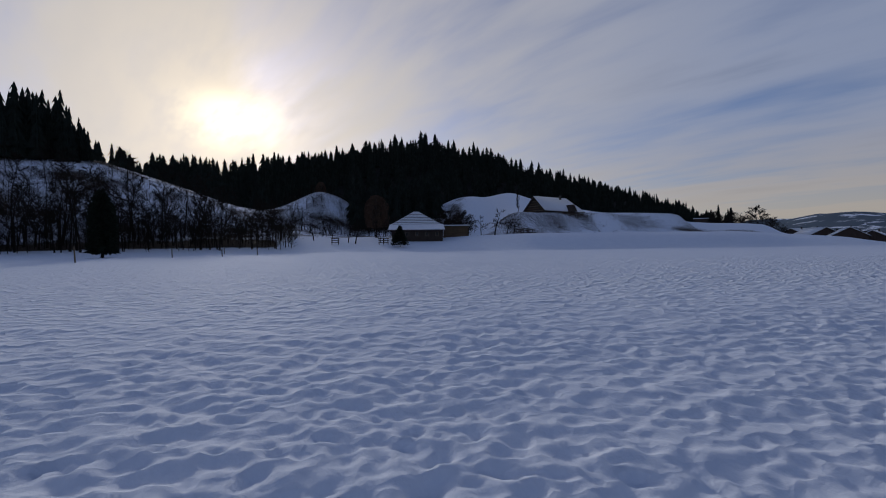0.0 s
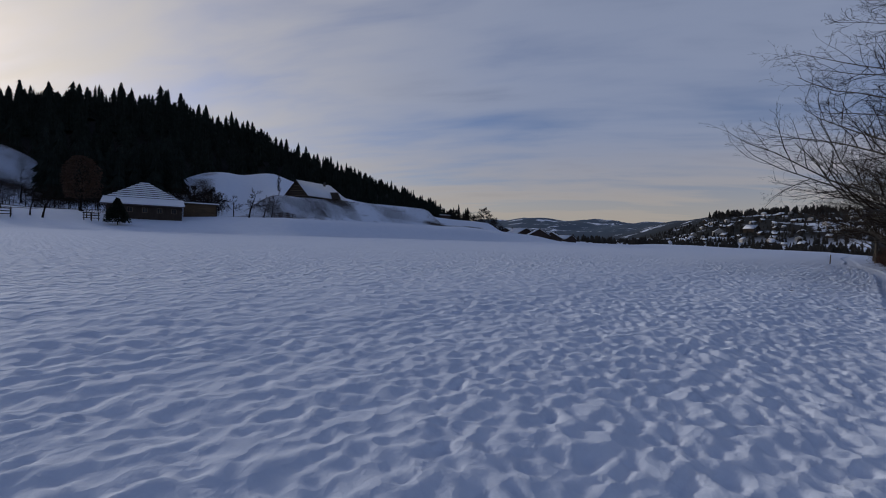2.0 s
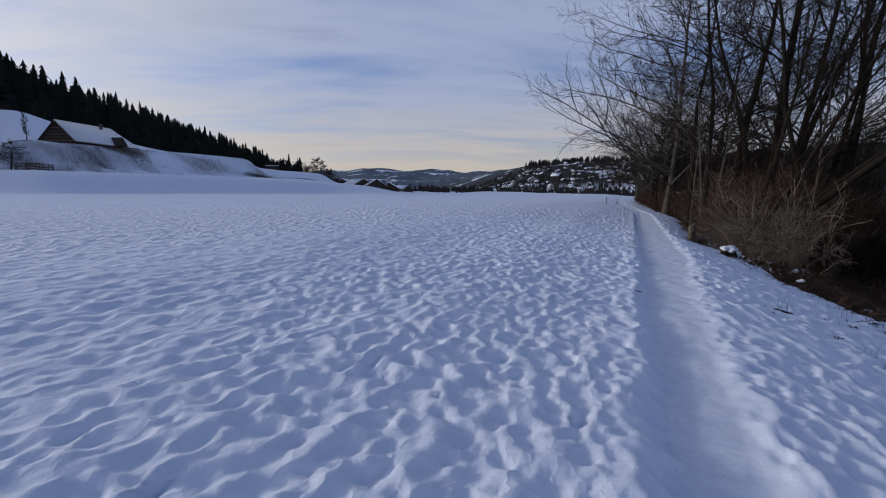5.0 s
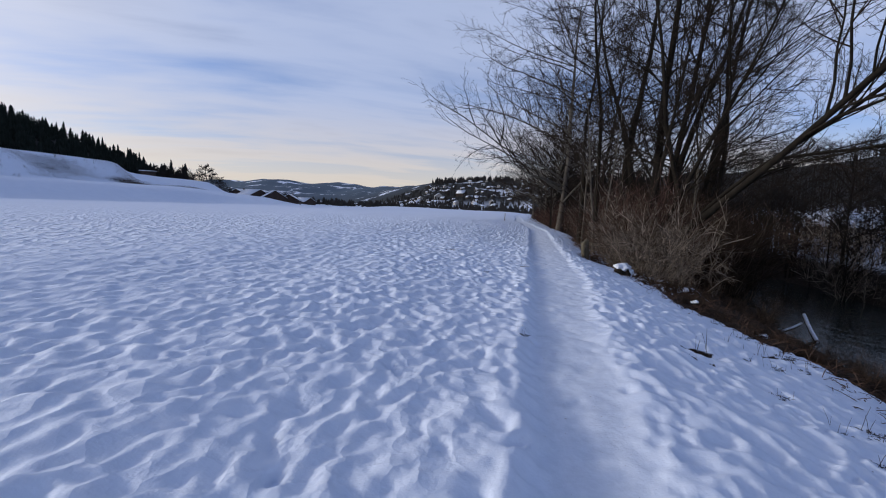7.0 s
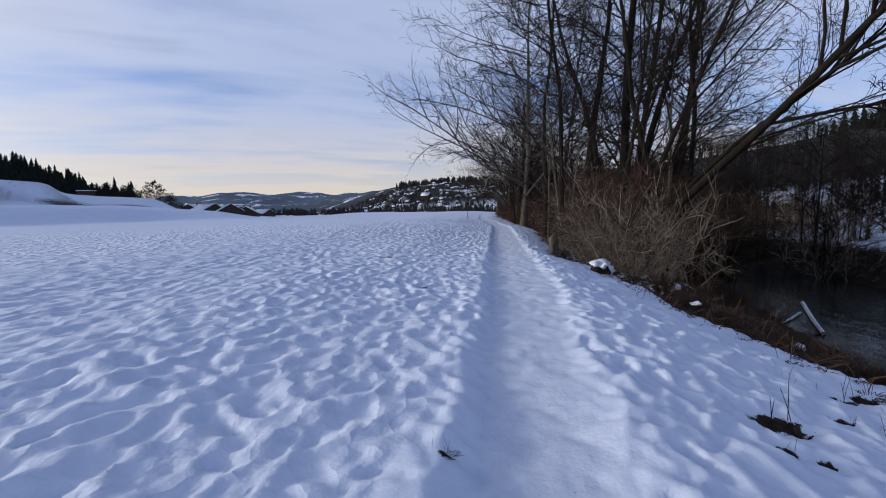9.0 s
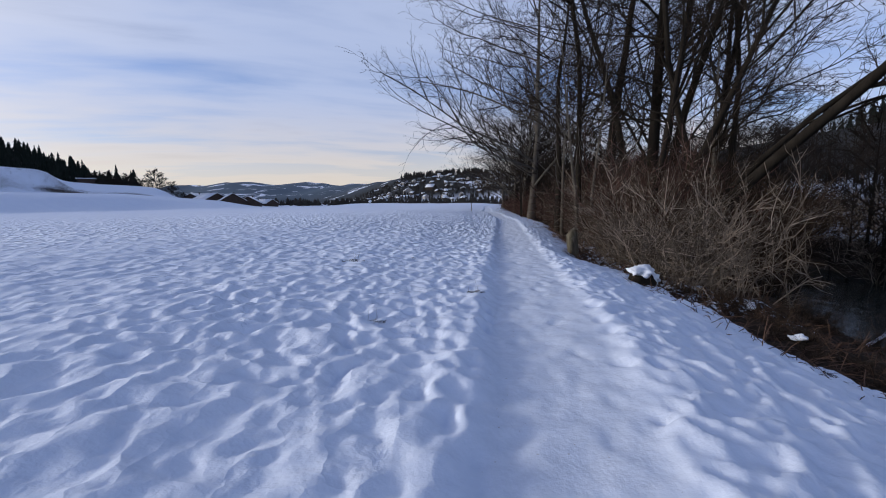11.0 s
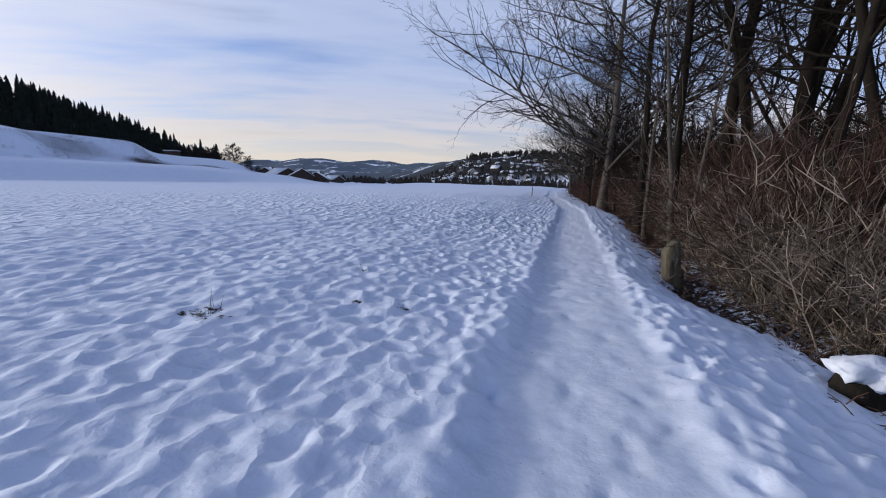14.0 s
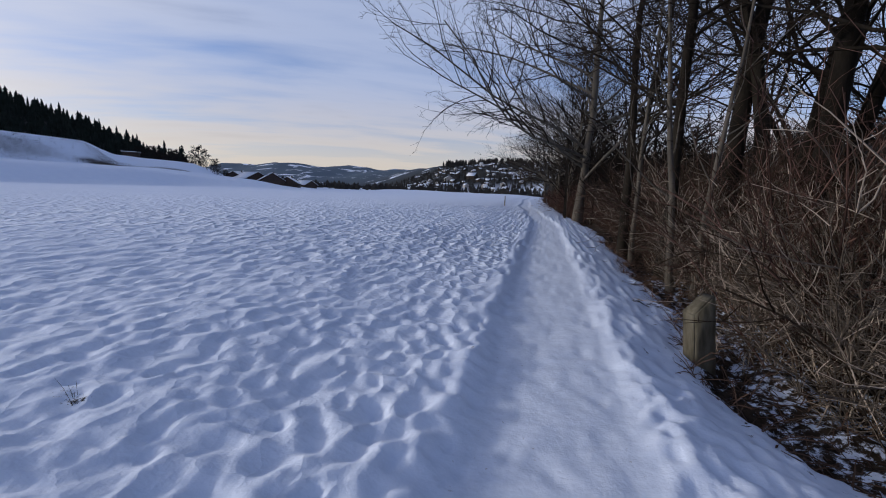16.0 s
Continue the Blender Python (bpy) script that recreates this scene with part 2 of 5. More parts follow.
# paler than twigs_far: haze over the valley is mixed into this colour
FARTREE = material("valley_woods", (0.05, 0.047, 0.043), 0.9, 0.4, 0.2, 0.0, specular=0.05)
GLASS = material("dark_window", (0.02, 0.022, 0.026), 0.1, 0.2, 2.0, 0.0, specular=0.6)


# ---- building helpers ----
def mesh_object(name, verts, faces, mat, parent=None, label="", smooth=True):
    me = bpy.data.meshes.new(name)
    me.from_pydata(verts, [], faces)
    if smooth:
        me.polygons.foreach_set("use_smooth", [True] * len(me.polygons))
    me.materials.append(mat)
    ob = new(name, me)
    ob.parent = parent
    if label:
        ob["label"] = label
    return ob


def part(name, bm, mat, parent, label="", smooth=False):
    me = bpy.data.meshes.new(name)
    bm.to_mesh(me)
    bm.free()
    if smooth:
        me.polygons.foreach_set("use_smooth", [True] * len(me.polygons))
    me.materials.append(mat)
    ob = new(name, me)
    ob.parent = parent
    if label:
        ob["label"] = label
    return ob


def thing(name, m, label, category, group="", kind=""):
    ob = new(name)
    ob.empty_display_size = 0.2
    ob.matrix_basis = m
    return tagged(ob, label, category, group, kind)


def box(bm, centre, size, m=None, bevel=0.0):
    got = bmesh.ops.create_cube(bm, size=1.0)["verts"]
    for v in got:
        v.co = Vector((v.co.x * size[0] + centre[0], v.co.y * size[1] + centre[1], v.co.z * size[2] + centre[2]))
    if bevel:
        edges = list({e for v in got for e in v.link_edges})
        got = bmesh.ops.bevel(bm, geom=edges, offset=bevel, segments=1, affect="EDGES")["verts"]
    if m is not None:
        bmesh.ops.transform(bm, matrix=m, verts=got)
    return got


def prism(bm, outline, y0, y1):
    """A solid with the outline (x, z) drawn from y0 to y1."""
    a = [bm.verts.new((x, y0, z)) for x, z in outline]
    b = [bm.verts.new((x, y1, z)) for x, z in outline]
    bm.faces.new(a)
    bm.faces.new(b[::-1])
    k = len(a)
    for i in range(k):
        bm.faces.new((a[i], b[i], b[(i + 1) % k], a[(i + 1) % k]))
    bmesh.ops.recalc_face_normals(bm, faces=bm.faces[:])


def tube(verts, faces, pts, radii, sides):
    """A tapered tube along pts, added to the two lists."""
    start = len(verts)
    last = len(pts) - 1
    u = None
    for i, p in enumerate(pts):
        q = pts[min(i + 1, last)] - pts[max(i - 1, 0)]
        q.normalize()
        if u is None:
            u = q.orthogonal().normalized()
        else:
            u = (u - q * u.dot(q))
            u = u.normalized() if u.length > 1e-6 else q.orthogonal().normalized()
        w = q.cross(u)
        r = radii[i]
        for k in range(sides):
            a = 2 * math.pi * k / sides
            verts.append(p + (u * math.cos(a) + w * math.sin(a)) * r)
    for i in range(last):
        for k in range(sides):
            a, b = start + i * sides + k, start + i * sides + (k + 1) % sides
            faces.append((a, b, b + sides, a + sides))


# ---- ground ----
def hash2(ix, iy, seed):
    """Repeatable random numbers for whole-number cells."""
    h = (ix.astype(np.int64) * 374761393 + iy.astype(np.int64) * 668265263 + seed * 2147483647) & 0xFFFFFFFF
    h = ((h ^ (h >> 13)) * 1274126177) & 0xFFFFFFFF
    return ((h ^ (h >> 16)) & 0xFFFFFF) / float(0xFFFFFF)


def vnoise(x, y, seed=0):
    ix, iy = np.floor(x), np.floor(y)
    fx, fy = x - ix, y - iy
    fx, fy = fx * fx * (3 - 2 * fx), fy * fy * (3 - 2 * fy)
    a, b = hash2(ix, iy, seed), hash2(ix + 1, iy, seed)
    c, d = hash2(ix, iy + 1, seed), hash2(ix + 1, iy + 1, seed)
    return (a + (b - a) * fx) * (1 - fy) + (c + (d - c) * fx) * fy - 0.5


def fbm(x, y, seed=0, octaves=4):
    total, amp = 0.0, 1.0
    for k in range(octaves):
        total = total + amp * vnoise(x * 2 ** k + 17.3 * k, y * 2 ** k - 9.1 * k, seed + k)
        amp *= 0.5
    return total


def smooth(v, a, b):
    t = np.clip((v - a) / (b - a), 0, 1)
    return t * t * (3 - 2 * t)


def hollows(x, y, cell, seed, stretch):
    """Rounded hollows that meet in sharp crests, of uneven place and depth, long in y. 0 in the deepest, about 1 on the crests."""
    y = y / stretch
    ix, iy = np.floor(x / cell), np.floor(y / cell)
    best = np.full_like(x, 9.0)
    for dx in (-1, 0, 1):
        for dy in (-1, 0, 1):
            cx, cy = ix + dx, iy + dy
            px = (cx + 0.05 + 0.9 * hash2(cx, cy, seed)) * cell
            py = (cy + 0.05 + 0.9 * hash2(cx, cy, seed + 1)) * cell
            q = ((x - px) ** 2 + (y - py) ** 2) / cell ** 2
            size = 0.5 + 1.1 * hash2(cx, cy, seed + 3)
            best = np.minimum(best, 1.9 * q / size + 0.62 * hash2(cx, cy, seed + 4))
    return np.minimum(best, 0.92 + 0.28 * (best - 0.92)) ** 0.85


def pits(x, y, cell, size, seed, stretch):
    """Deep footprints, one in some cells."""
    ix, iy = np.floor(x / cell), np.floor(y / cell)
    best = np.zeros_like(x)
    for dx in (-1, 0, 1):
        for dy in (-1, 0, 1):
            cx, cy = ix + dx, iy + dy
            px = (cx + 0.1 + 0.8 * hash2(cx, cy, seed)) * cell
            py = (cy + 0.1 + 0.8 * hash2(cx, cy, seed + 1)) * cell
            ang = (hash2(cx, cy, seed + 2) - 0.5) * 1.6
            u = (x - px) * np.cos(ang) + (y - py) * np.sin(ang)
            v = -(x - px) * np.sin(ang) + (y - py) * np.cos(ang)
            q = (u / size) ** 2 + (v / (stretch * size)) ** 2
            d = np.clip(hash2(cx, cy, seed + 4) * 1.6 - 0.6, 0, 1)
            best = np.maximum(best, d * np.exp(-q ** 1.6))
    return best


# bare spots in the snow: place, half width, strength
BARE_SPOTS = (
    (-1.71, 21.4, 0.4, 0.52), (3.08, 14.5, 0.27, 0.95), (3.85, 14.95, 0.13, 0.95), (2.8, 13.97, 0.1, 1), (3.05, 13.97, 0.08, 0.9), (4.3, 15.6, 0.22, 0.8), (4.6, 16.9, 0.3, 0.8),
    (4.0, 15.9, 0.14, 0.9), (4.75, 15.85, 0.2, 1), (0.60, 19.66, 0.14, 0.56), (0.72, 20.14, 0.077, 0.56), (0.74, 19.48, 0.077, 0.56), (-0.31, 18.07, 0.13, 0.56), (-1.43, 23.66, 0.18, 0.56),
    (-0.37, 22.48, 0.13, 0.56), (-0.82, 22.4, 0.11, 0.56), (0.66, 22.78, 0.077, 0.56), (0.69, 25.64, 0.088, 0.56), (0.75, 23.34, 0.066, 0.56), (0.66, 13.3, 0.077, 0.56), (0.57, 12.72, 0.077, 0.56),
    (-2.22, 13.63, 0.088, 0.56), (-11.7, 38.3, 0.33, 0.56), (3.1, 31.0, 0.4, 0.6), (2.9, 29.2, 0.3, 0.65), (3.0, 33.5, 0.4, 0.6), (-65.5, -30.4, 2.2, 1.2))
WATER_Z = -2.6
# azimuths in degrees clockwise from the way of the path; heights in degrees seen from the start
CREST_AZ = (-180, -125, -115, -111, -107, -103, -99, -94, -90)
CREST_EL = (8.2, 8.3, 8.9, 7.6, 6.2, 4.6, 3.4, 1.8, 1.2)
RIDGE_AZ = (-180, -125, -110, -102, -96.6, -90, -86, -82, -79, -74.6, -69, -64.5, -59, -53, -47, -43.5, -40)
RIDGE_EL = (9.0, 9.0, 7.0, 7.4, 8.2, 9.5, 10.2, 11.2, 11.8, 10.4, 9.4, 7.4, 6.8, 4.9, 2.9, 1.4, 0.4)
VALLEY_AZ = (-48, -40, -37, -34.7, -30, -25.8, -20.5, -17.5, -13, -8, -2, 8, 20, 30, 40, 70, 120, 180)
VALLEY_EL = (1.8, 2.0, 2.3, 2.9, 2.4, 2.7, 2.35, 2.6, 3.6, 4.1, 4.2, 4.4, 4.9, 5.7, 7.2, 8.0, 8.0, 8.2)
VALLEY_R = (2300, 2300, 2300, 2300, 2100, 2100, 1700, 1300, 1000, 950, 900, 600, 360, 330, 310, 300, 330, 330)
VALLEY_R0 = (1000, 1000, 1000, 1000, 1000, 1000, 700, 520, 420, 400, 380, 200, 110, 100, 95, 80, 100, 110)


def tan_d(a):
    return np.tan(np.radians(a))


def far_height(x, y):
    """Land beyond the field: bench, banks, wooded ridge, valley sides."""
    az, r = np.degrees(np.arctan2(x, y)), np.hypot(x, y)
    z = np.zeros_like(r)
    left = smooth(az, -27, -33) * smooth(az, 185, 180)
    foot = np.interp(az, (-180, -120, -64, -41, -30), (78, 78, 86, 112, 130))
    bench = np.interp(az, (-180, -122, -100, -52, -41, -36, -30), (1.9, 2.2, 3.4, 3.8, 3.3, 1.9, 0.3))
    z += bench * smooth(r, foot - 2, foot + np.interp(az, (-76, -64), (34, 13))) * left
    # snow bank under the farmhouse
    bank = smooth(az, -71, -66) * smooth(az, -44.5, -47.5)
    r0 = np.interp(az, (-70, -62, -48), (124, 124, 165))
    z += 6.8 * smooth(r, r0, r0 + 15) * bank
    z += 4.0 * smooth(az, -46, -45) * smooth(az, -36.5, -39) * smooth(r, 185, 205)
    z += 0.025 * np.clip(r - 115, 0, 60) * left
    # hillside behind the bare trees
    crest = 1.8 + 172 * tan_d(np.interp(az, CREST_AZ, CREST_EL)) - 3
    z += np.maximum(crest, 0) * smooth(r, 104, 180) * smooth(az, -88, -94)
    # meadow knolls in front of the wood
    for ka, kr, kz, sx, sy in ((-72.6, 196, 17.5, 29, 26), (-62.5, 212, 6.5, 30, 24), (-91, 205, 19.5, 24, 21)):
        kx, ky = kr * math.sin(radians(ka)), kr * math.cos(radians(ka))
        z += kz * np.exp(-((x - kx) / sx) ** 2 - ((y - ky) / sy) ** 2)
    ridge = 1.8 + 430 * tan_d(np.interp(az, RIDGE_AZ, RIDGE_EL))
    z = np.maximum(z, z * 0.3 + (ridge - z * 0.3) * smooth(r, 205, 430) * left)
    # valley and its other side
    vr, v0 = np.interp(az, VALLEY_AZ, VALLEY_R), np.interp(az, VALLEY_AZ, VALLEY_R0)
    top = 1.5 + vr * tan_d(np.interp(az, VALLEY_AZ, VALLEY_EL)) - 8 * (vr > 800)
    t = np.clip((r - v0) / (vr - v0), 0, 1)
    right = smooth(az, -46, -40)
    z = np.maximum(z, top * (0.35 * t + 0.65 * t * t * (3 - 2 * t)) * right)
    back = smooth(np.abs(az), 150, 170)
    z = np.maximum(z, 40 * smooth(r, 150, 420) * back)
    return z + fbm(x / 60, y / 60, 5) * 3.0 * smooth(r, 150, 300) + fbm(x / 300, y / 300, 8) * 38.0 * smooth(r, 900, 1500)


def path_shift(y):
    """How far the path has swung towards the field."""
    return -(0.9 * smooth(y, 44, 58) + 1.7 * smooth(y, 57, 80) + 2.0 * smooth(y, 80, 140))


def path_right(y):
    return 1.46 + 0.14 * smooth(y, 9, 13) + 0.4 * smooth(y, 13.5, 19) + path_shift(y)


def bank_edge(y):
    base = np.interp(y, (16.5, 18.5, 20, 22, 23.5, 25, 26.5, 28, 33, 37, 45, 55, 70, 94), (5.75, 5.1, 4.7, 4.5, 4.15, 3.6, 3.15, 3.3, 3.55, 3.8, 4.1, 3.5, 2.9, 2.3))
    return base + 0.35 * vnoise(y * 0.5, y * 0 + 4.2, 31) + 0.3 * vnoise(y * 1.3, y * 0 + 1.2, 33)


def lie(x, y):
    """The land without its fine snow relief."""
    wob = 0.10 * vnoise(y * 0.7, y * 0, 40) + 0.07 * vnoise(y * 2.3, y * 0, 41)
    rim = 0.12 + 0.07 * smooth(y, 11, 6)
    s = x - path_shift(y)
    z = rim * smooth(s, 0.90 + wob, 0.62 + wob) + (0.34 - rim) * smooth(s, 0.6, -2.6) + 0.2 * smooth(s, -2, -9) + 0.05 * fbm(x / 6, y / 6, 21, 2) * smooth(s, 0.3, -1.5)
    pr, be = path_right(y), bank_edge(y)
    drop = np.interp(y, (17, 20, 24, 27), (0.95, 0.7, 0.5, 0.32))
    z = z + 0.05 * smooth(x, pr - 0.1, pr + 0.25) - drop * np.clip((x - pr - 0.1) / (be - pr - 0.1), 0, 1) ** 1.2
    wide = np.interp(y, (14, 17, 20, 22, 27, 38), (4.2, 4.8, 5.8, 7.2, 10.0, 11.5))
    z = z - (0.15 * smooth(x, be - 0.15, be + 0.25) + (3.05 - drop) * smooth(x, be - 0.1, be + wide) ** 1.3)
    z = z + 2.2 * smooth(x, 17.0, 22.0) + 0.4 * smooth(x, 22, 45)
    return z + far_height(x, y)


def relief(x, y):
    """Trodden snow that wind and thaw have rounded."""
    pr, be = path_right(y), bank_edge(y)
    s = x - path_shift(y)
    near = smooth(np.hypot(x, y - 12), 75, 35)
    fld = smooth(s, 1.02, 0.74) * near
    wx = x + 0.13 * fbm(x * 2.2, y * 1.6, 3, 3)
    wy = y + 0.2 * fbm(x * 1.9, y * 1.7, 14, 3)
    calm = smooth(s, -1.0, -6.0)
    small = hollows(wx, wy, 0.152, 50, 1.3)
    tiny = hollows(wx * 0.96 + wy * 0.28 + 3.7, wy * 0.96 - wx * 0.28, 0.105, 250, 1.15)
    wide = hollows(wx + 5.3, wy + 2.1, 0.27, 150, 1.8)
    patch = smooth(vnoise(x / 1.9, y / 2.6, 66), -0.25, 0.3)
    prints = pits(wx + 9.1, wy + 3.3, 0.42, 0.06, 60, 1.9)
    soft = fbm(x * 4.0, y * 3.0, 170, 2)
    lumps = (0.068 - 0.030 * calm) * (0.55 + 0.45 * patch) * (small - 0.6) + (0.022 + 0.020 * calm) * (wide - 0.6) + (0.022 - 0.008 * calm) * (tiny - 0.6) + 0.016 * soft
    drift = 0.026 * fbm(x / 0.9 + 0.5 * vnoise(x, y, 7), y / 1.5, 70, 3)
    # a line of deeper prints along the foot of the rim
    verge = np.exp(-((s - 0.62) / 0.16) ** 2) * smooth(y, 15, 19)
    h = fld * (lumps + drift - 0.10 * prints * (0.35 + 0.65 * patch) * (1 - 0.6 * calm) - 0.08 * prints * verge)
    trk = smooth(s, 0.70, 0.95) * smooth(x, pr + 0.15, pr - 0.15)
    h = h + trk * (0.022 * fbm(x * 3, y * 2, 80, 4) + 0.014 * fbm(x * 7, y * 5, 83, 2) - 0.022 * prints) * near
    bank = smooth(x, pr - 0.12, pr + 0.2) * smooth(x, be + 0.6, be - 0.1)
    slope = fbm(x / 0.45 + y / 1.6, y / 1.3 - x / 2.2, 90, 3)
    edge = smooth(x, pr + 0.9, pr + 0.1)
    h = h + bank * (1.1 * lumps + 0.022 * slope - 0.10 * prints * (0.4 + 0.6 * edge)) * near
    rough = smooth(x, be - 0.3, be + 0.4) * smooth(x, 14, 11)
    for gx, gy, gr, _ in BARE_SPOTS:
        if gx > 1.5 and gy < 18:
            h = h - 0.10 * np.exp(-(((x - gx) / gr) ** 2 + ((y - gy) / (0.7 * gr)) ** 2))
    return h + rough * 0.25 * fbm(x / 0.5, y / 0.5, 95, 4) * near


def lines(dense0, dense1, step, growth, cap, cap_until, far):
    """Grid lines: even where the walk passes, wider apart with distance."""
    mid = np.arange(dense0, dense1 + step / 2, step)

    def outward(start, sign):
        got, d, s = [], 0.0, step
        while d < far:
            s = s * growth
            if d < cap_until:
                s = min(s, cap)
            d += s
            got.append(start + sign * d)
        return got

    return np.array(outward(mid[0], -1)[::-1] + list(mid) + outward(mid[-1], 1))


GX = lines(-5.2, 4.3, 0.038, 1.04, 3.2, 230, 3200)
GY = lines(-1.5, 25.6, 0.041, 1.045, 3.6, 330, 3200)


def build_ground():
    xx, yy = np.meshgrid(GX, GY)
    x, y = xx.ravel(), yy.ravel()
    z = lie(x, y) + relief(x, y)
    nx, ny = len(GX), len(GY)
    me = bpy.data.meshes.new("ground")
    idx = np.arange(nx * ny).reshape(ny, nx)
    quads = np.stack([idx[:-1, :-1], idx[:-1, 1:], idx[1:, 1:], idx[1:, :-1]], axis=-1).reshape(-1, 4)
    me.vertices.add(nx * ny)
    me.vertices.foreach_set("co", np.stack([x, y, z], axis=-1).astype(np.float32).ravel())
    me.loops.add(quads.size)
    me.loops.foreach_set("vertex_index", quads.astype(np.int32).ravel())
    me.polygons.add(len(quads))
    me.polygons.foreach_set("loop_start", (np.arange(len(quads)) * 4).astype(np.int32))
    me.polygons.foreach_set("use_smooth", np.ones(len(quads), dtype=bool))
    me.update()
    pr, be = path_right(y), bank_edge(y)
    r, az = np.hypot(x, y), np.degrees(np.arctan2(x, y))
    soil = smooth(x, be - 0.55, be + 0.55) * smooth(x, 24, 19) * 0.92
    soil = np.maximum(soil, 0.62 * smooth(x, be - 2.0, be - 0.2) * smooth(x, 24, 19) * 0.55)
    soil = soil * (1 - 0.42 * smooth(x, be + 0.1, be + 0.5) * smooth(x, be + 2.6, be + 1.6) * smooth(y, 20, 23) * smooth(y, 38, 32))
    for gx, gy, gr, gs in BARE_SPOTS:
        soil = np.maximum(soil, gs * np.exp(-(((x - gx) / gr) ** 2 + ((y - gy) / (0.7 * gr)) ** 2)))
    wood = smooth(r, 236, 262) * smooth(az, -40, -43) + smooth(az, 1, 4) * np.maximum(smooth(r, 105, 130), smooth(az, 19, 14) * smooth(r, 50, 60) * smooth(x, 8, 10))
    opposite = smooth(az, 12, 17) * smooth(r, 60, 70) * smooth(r, 185, 140)
    soil = np.maximum(soil, wood * (0.95 - opposite * (0.6 - 0.5 * fbm(x / 14, y / 9, 97, 4))))
    r0 = np.interp(az, (-70, -62, -48), (124, 124, 165))
    stripes = 0.46 + 0.4 * fbm(x / 8, y / 8, 99, 3)
    scrub = np.maximum(smooth(az, -74, -70) * smooth(az, -36, -40) * smooth(r, r0 - 3, r0 + 2) * smooth(r, r0 + 34, r0 + 22), smooth(az, -70, -74) * smooth(r, 104, 112) * smooth(r, 240, 215)) * stripes
    scrub = np.maximum(scrub, smooth(az, -95, -99) * smooth(r, 88, 96) * smooth(r, 185, 165) * (0.38 + 0.5 * smooth(r, 112, 100) + 0.3 * fbm(x / 5, y / 5, 98, 3)))
    soil = np.maximum(soil, scrub)
    patchy = smooth(az, -50, -40) * smooth(r, 420, 700) * (0.60 + 0.9 * fbm(x / 70, y / 45, 101, 4)) + smooth(az, -44, -38) * smooth(az, -14, -22) * smooth(r, 1000, 1400) * (0.58 + 0.6 * fbm(x / 180, y / 180, 104, 4))
    soil = np.maximum(soil, np.clip(patchy, 0, 0.9))
    s = x - path_shift(y)
    track = smooth(s, 0.72, 0.95) * smooth(x, pr + 0.15, pr - 0.2) * smooth(r, 200, 150)
    trodden = smooth(s, 0.6, 0.3) * smooth(r, 85, 30) * (0.2 + 0.42 * smooth(np.maximum(np.maximum(-x - 6, y - 26), -1.5 - y), 0, 6)) * (1 - 0.35 * smooth(x, -10, -40)) + 0.03
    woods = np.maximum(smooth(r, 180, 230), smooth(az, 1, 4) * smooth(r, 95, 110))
    for name, values in (("soil", soil), ("woods", woods), ("distant", smooth(r, 400, 560) * smooth(az, -50, -42)), ("far_haze", smooth(r, 700, 1500)), ("track", track), ("trodden", np.clip(trodden, 0, 1))):
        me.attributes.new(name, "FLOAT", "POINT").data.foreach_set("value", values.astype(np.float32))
    me.materials.append(GROUND)
    return tagged(new("ground", me), "trampled white snow over a meadow, hills and a dark earthen river bank", "ground", kind="structure")


build_ground()


def land(x, y):
    """Height of the snow at one place."""
    ax, ay = np.array([float(x)]), np.array([float(y)])
    return float((lie(ax, ay) + relief(ax, ay))[0])


def polar(az, r):
    return r * math.sin(radians(az)), r * math.cos(radians(az))


def build_water():
    verts, faces = [], []
    ys = list(range(-160, 330, 10))
    for i, yv in enumerate(ys):
        for xv in (5.5, 9.0, 13.0, 17.0, 21.5):
            verts.append((xv, yv, WATER_Z))
    for i in range(len(ys) - 1):
        for k in range(4):
            a = i * 5 + k
            faces.append((a, a + 1, a + 6, a + 5))
    return tagged(mesh_object("water", verts, faces, WATER), "dark slow river water between overgrown banks", "river", kind="structure")


build_water()
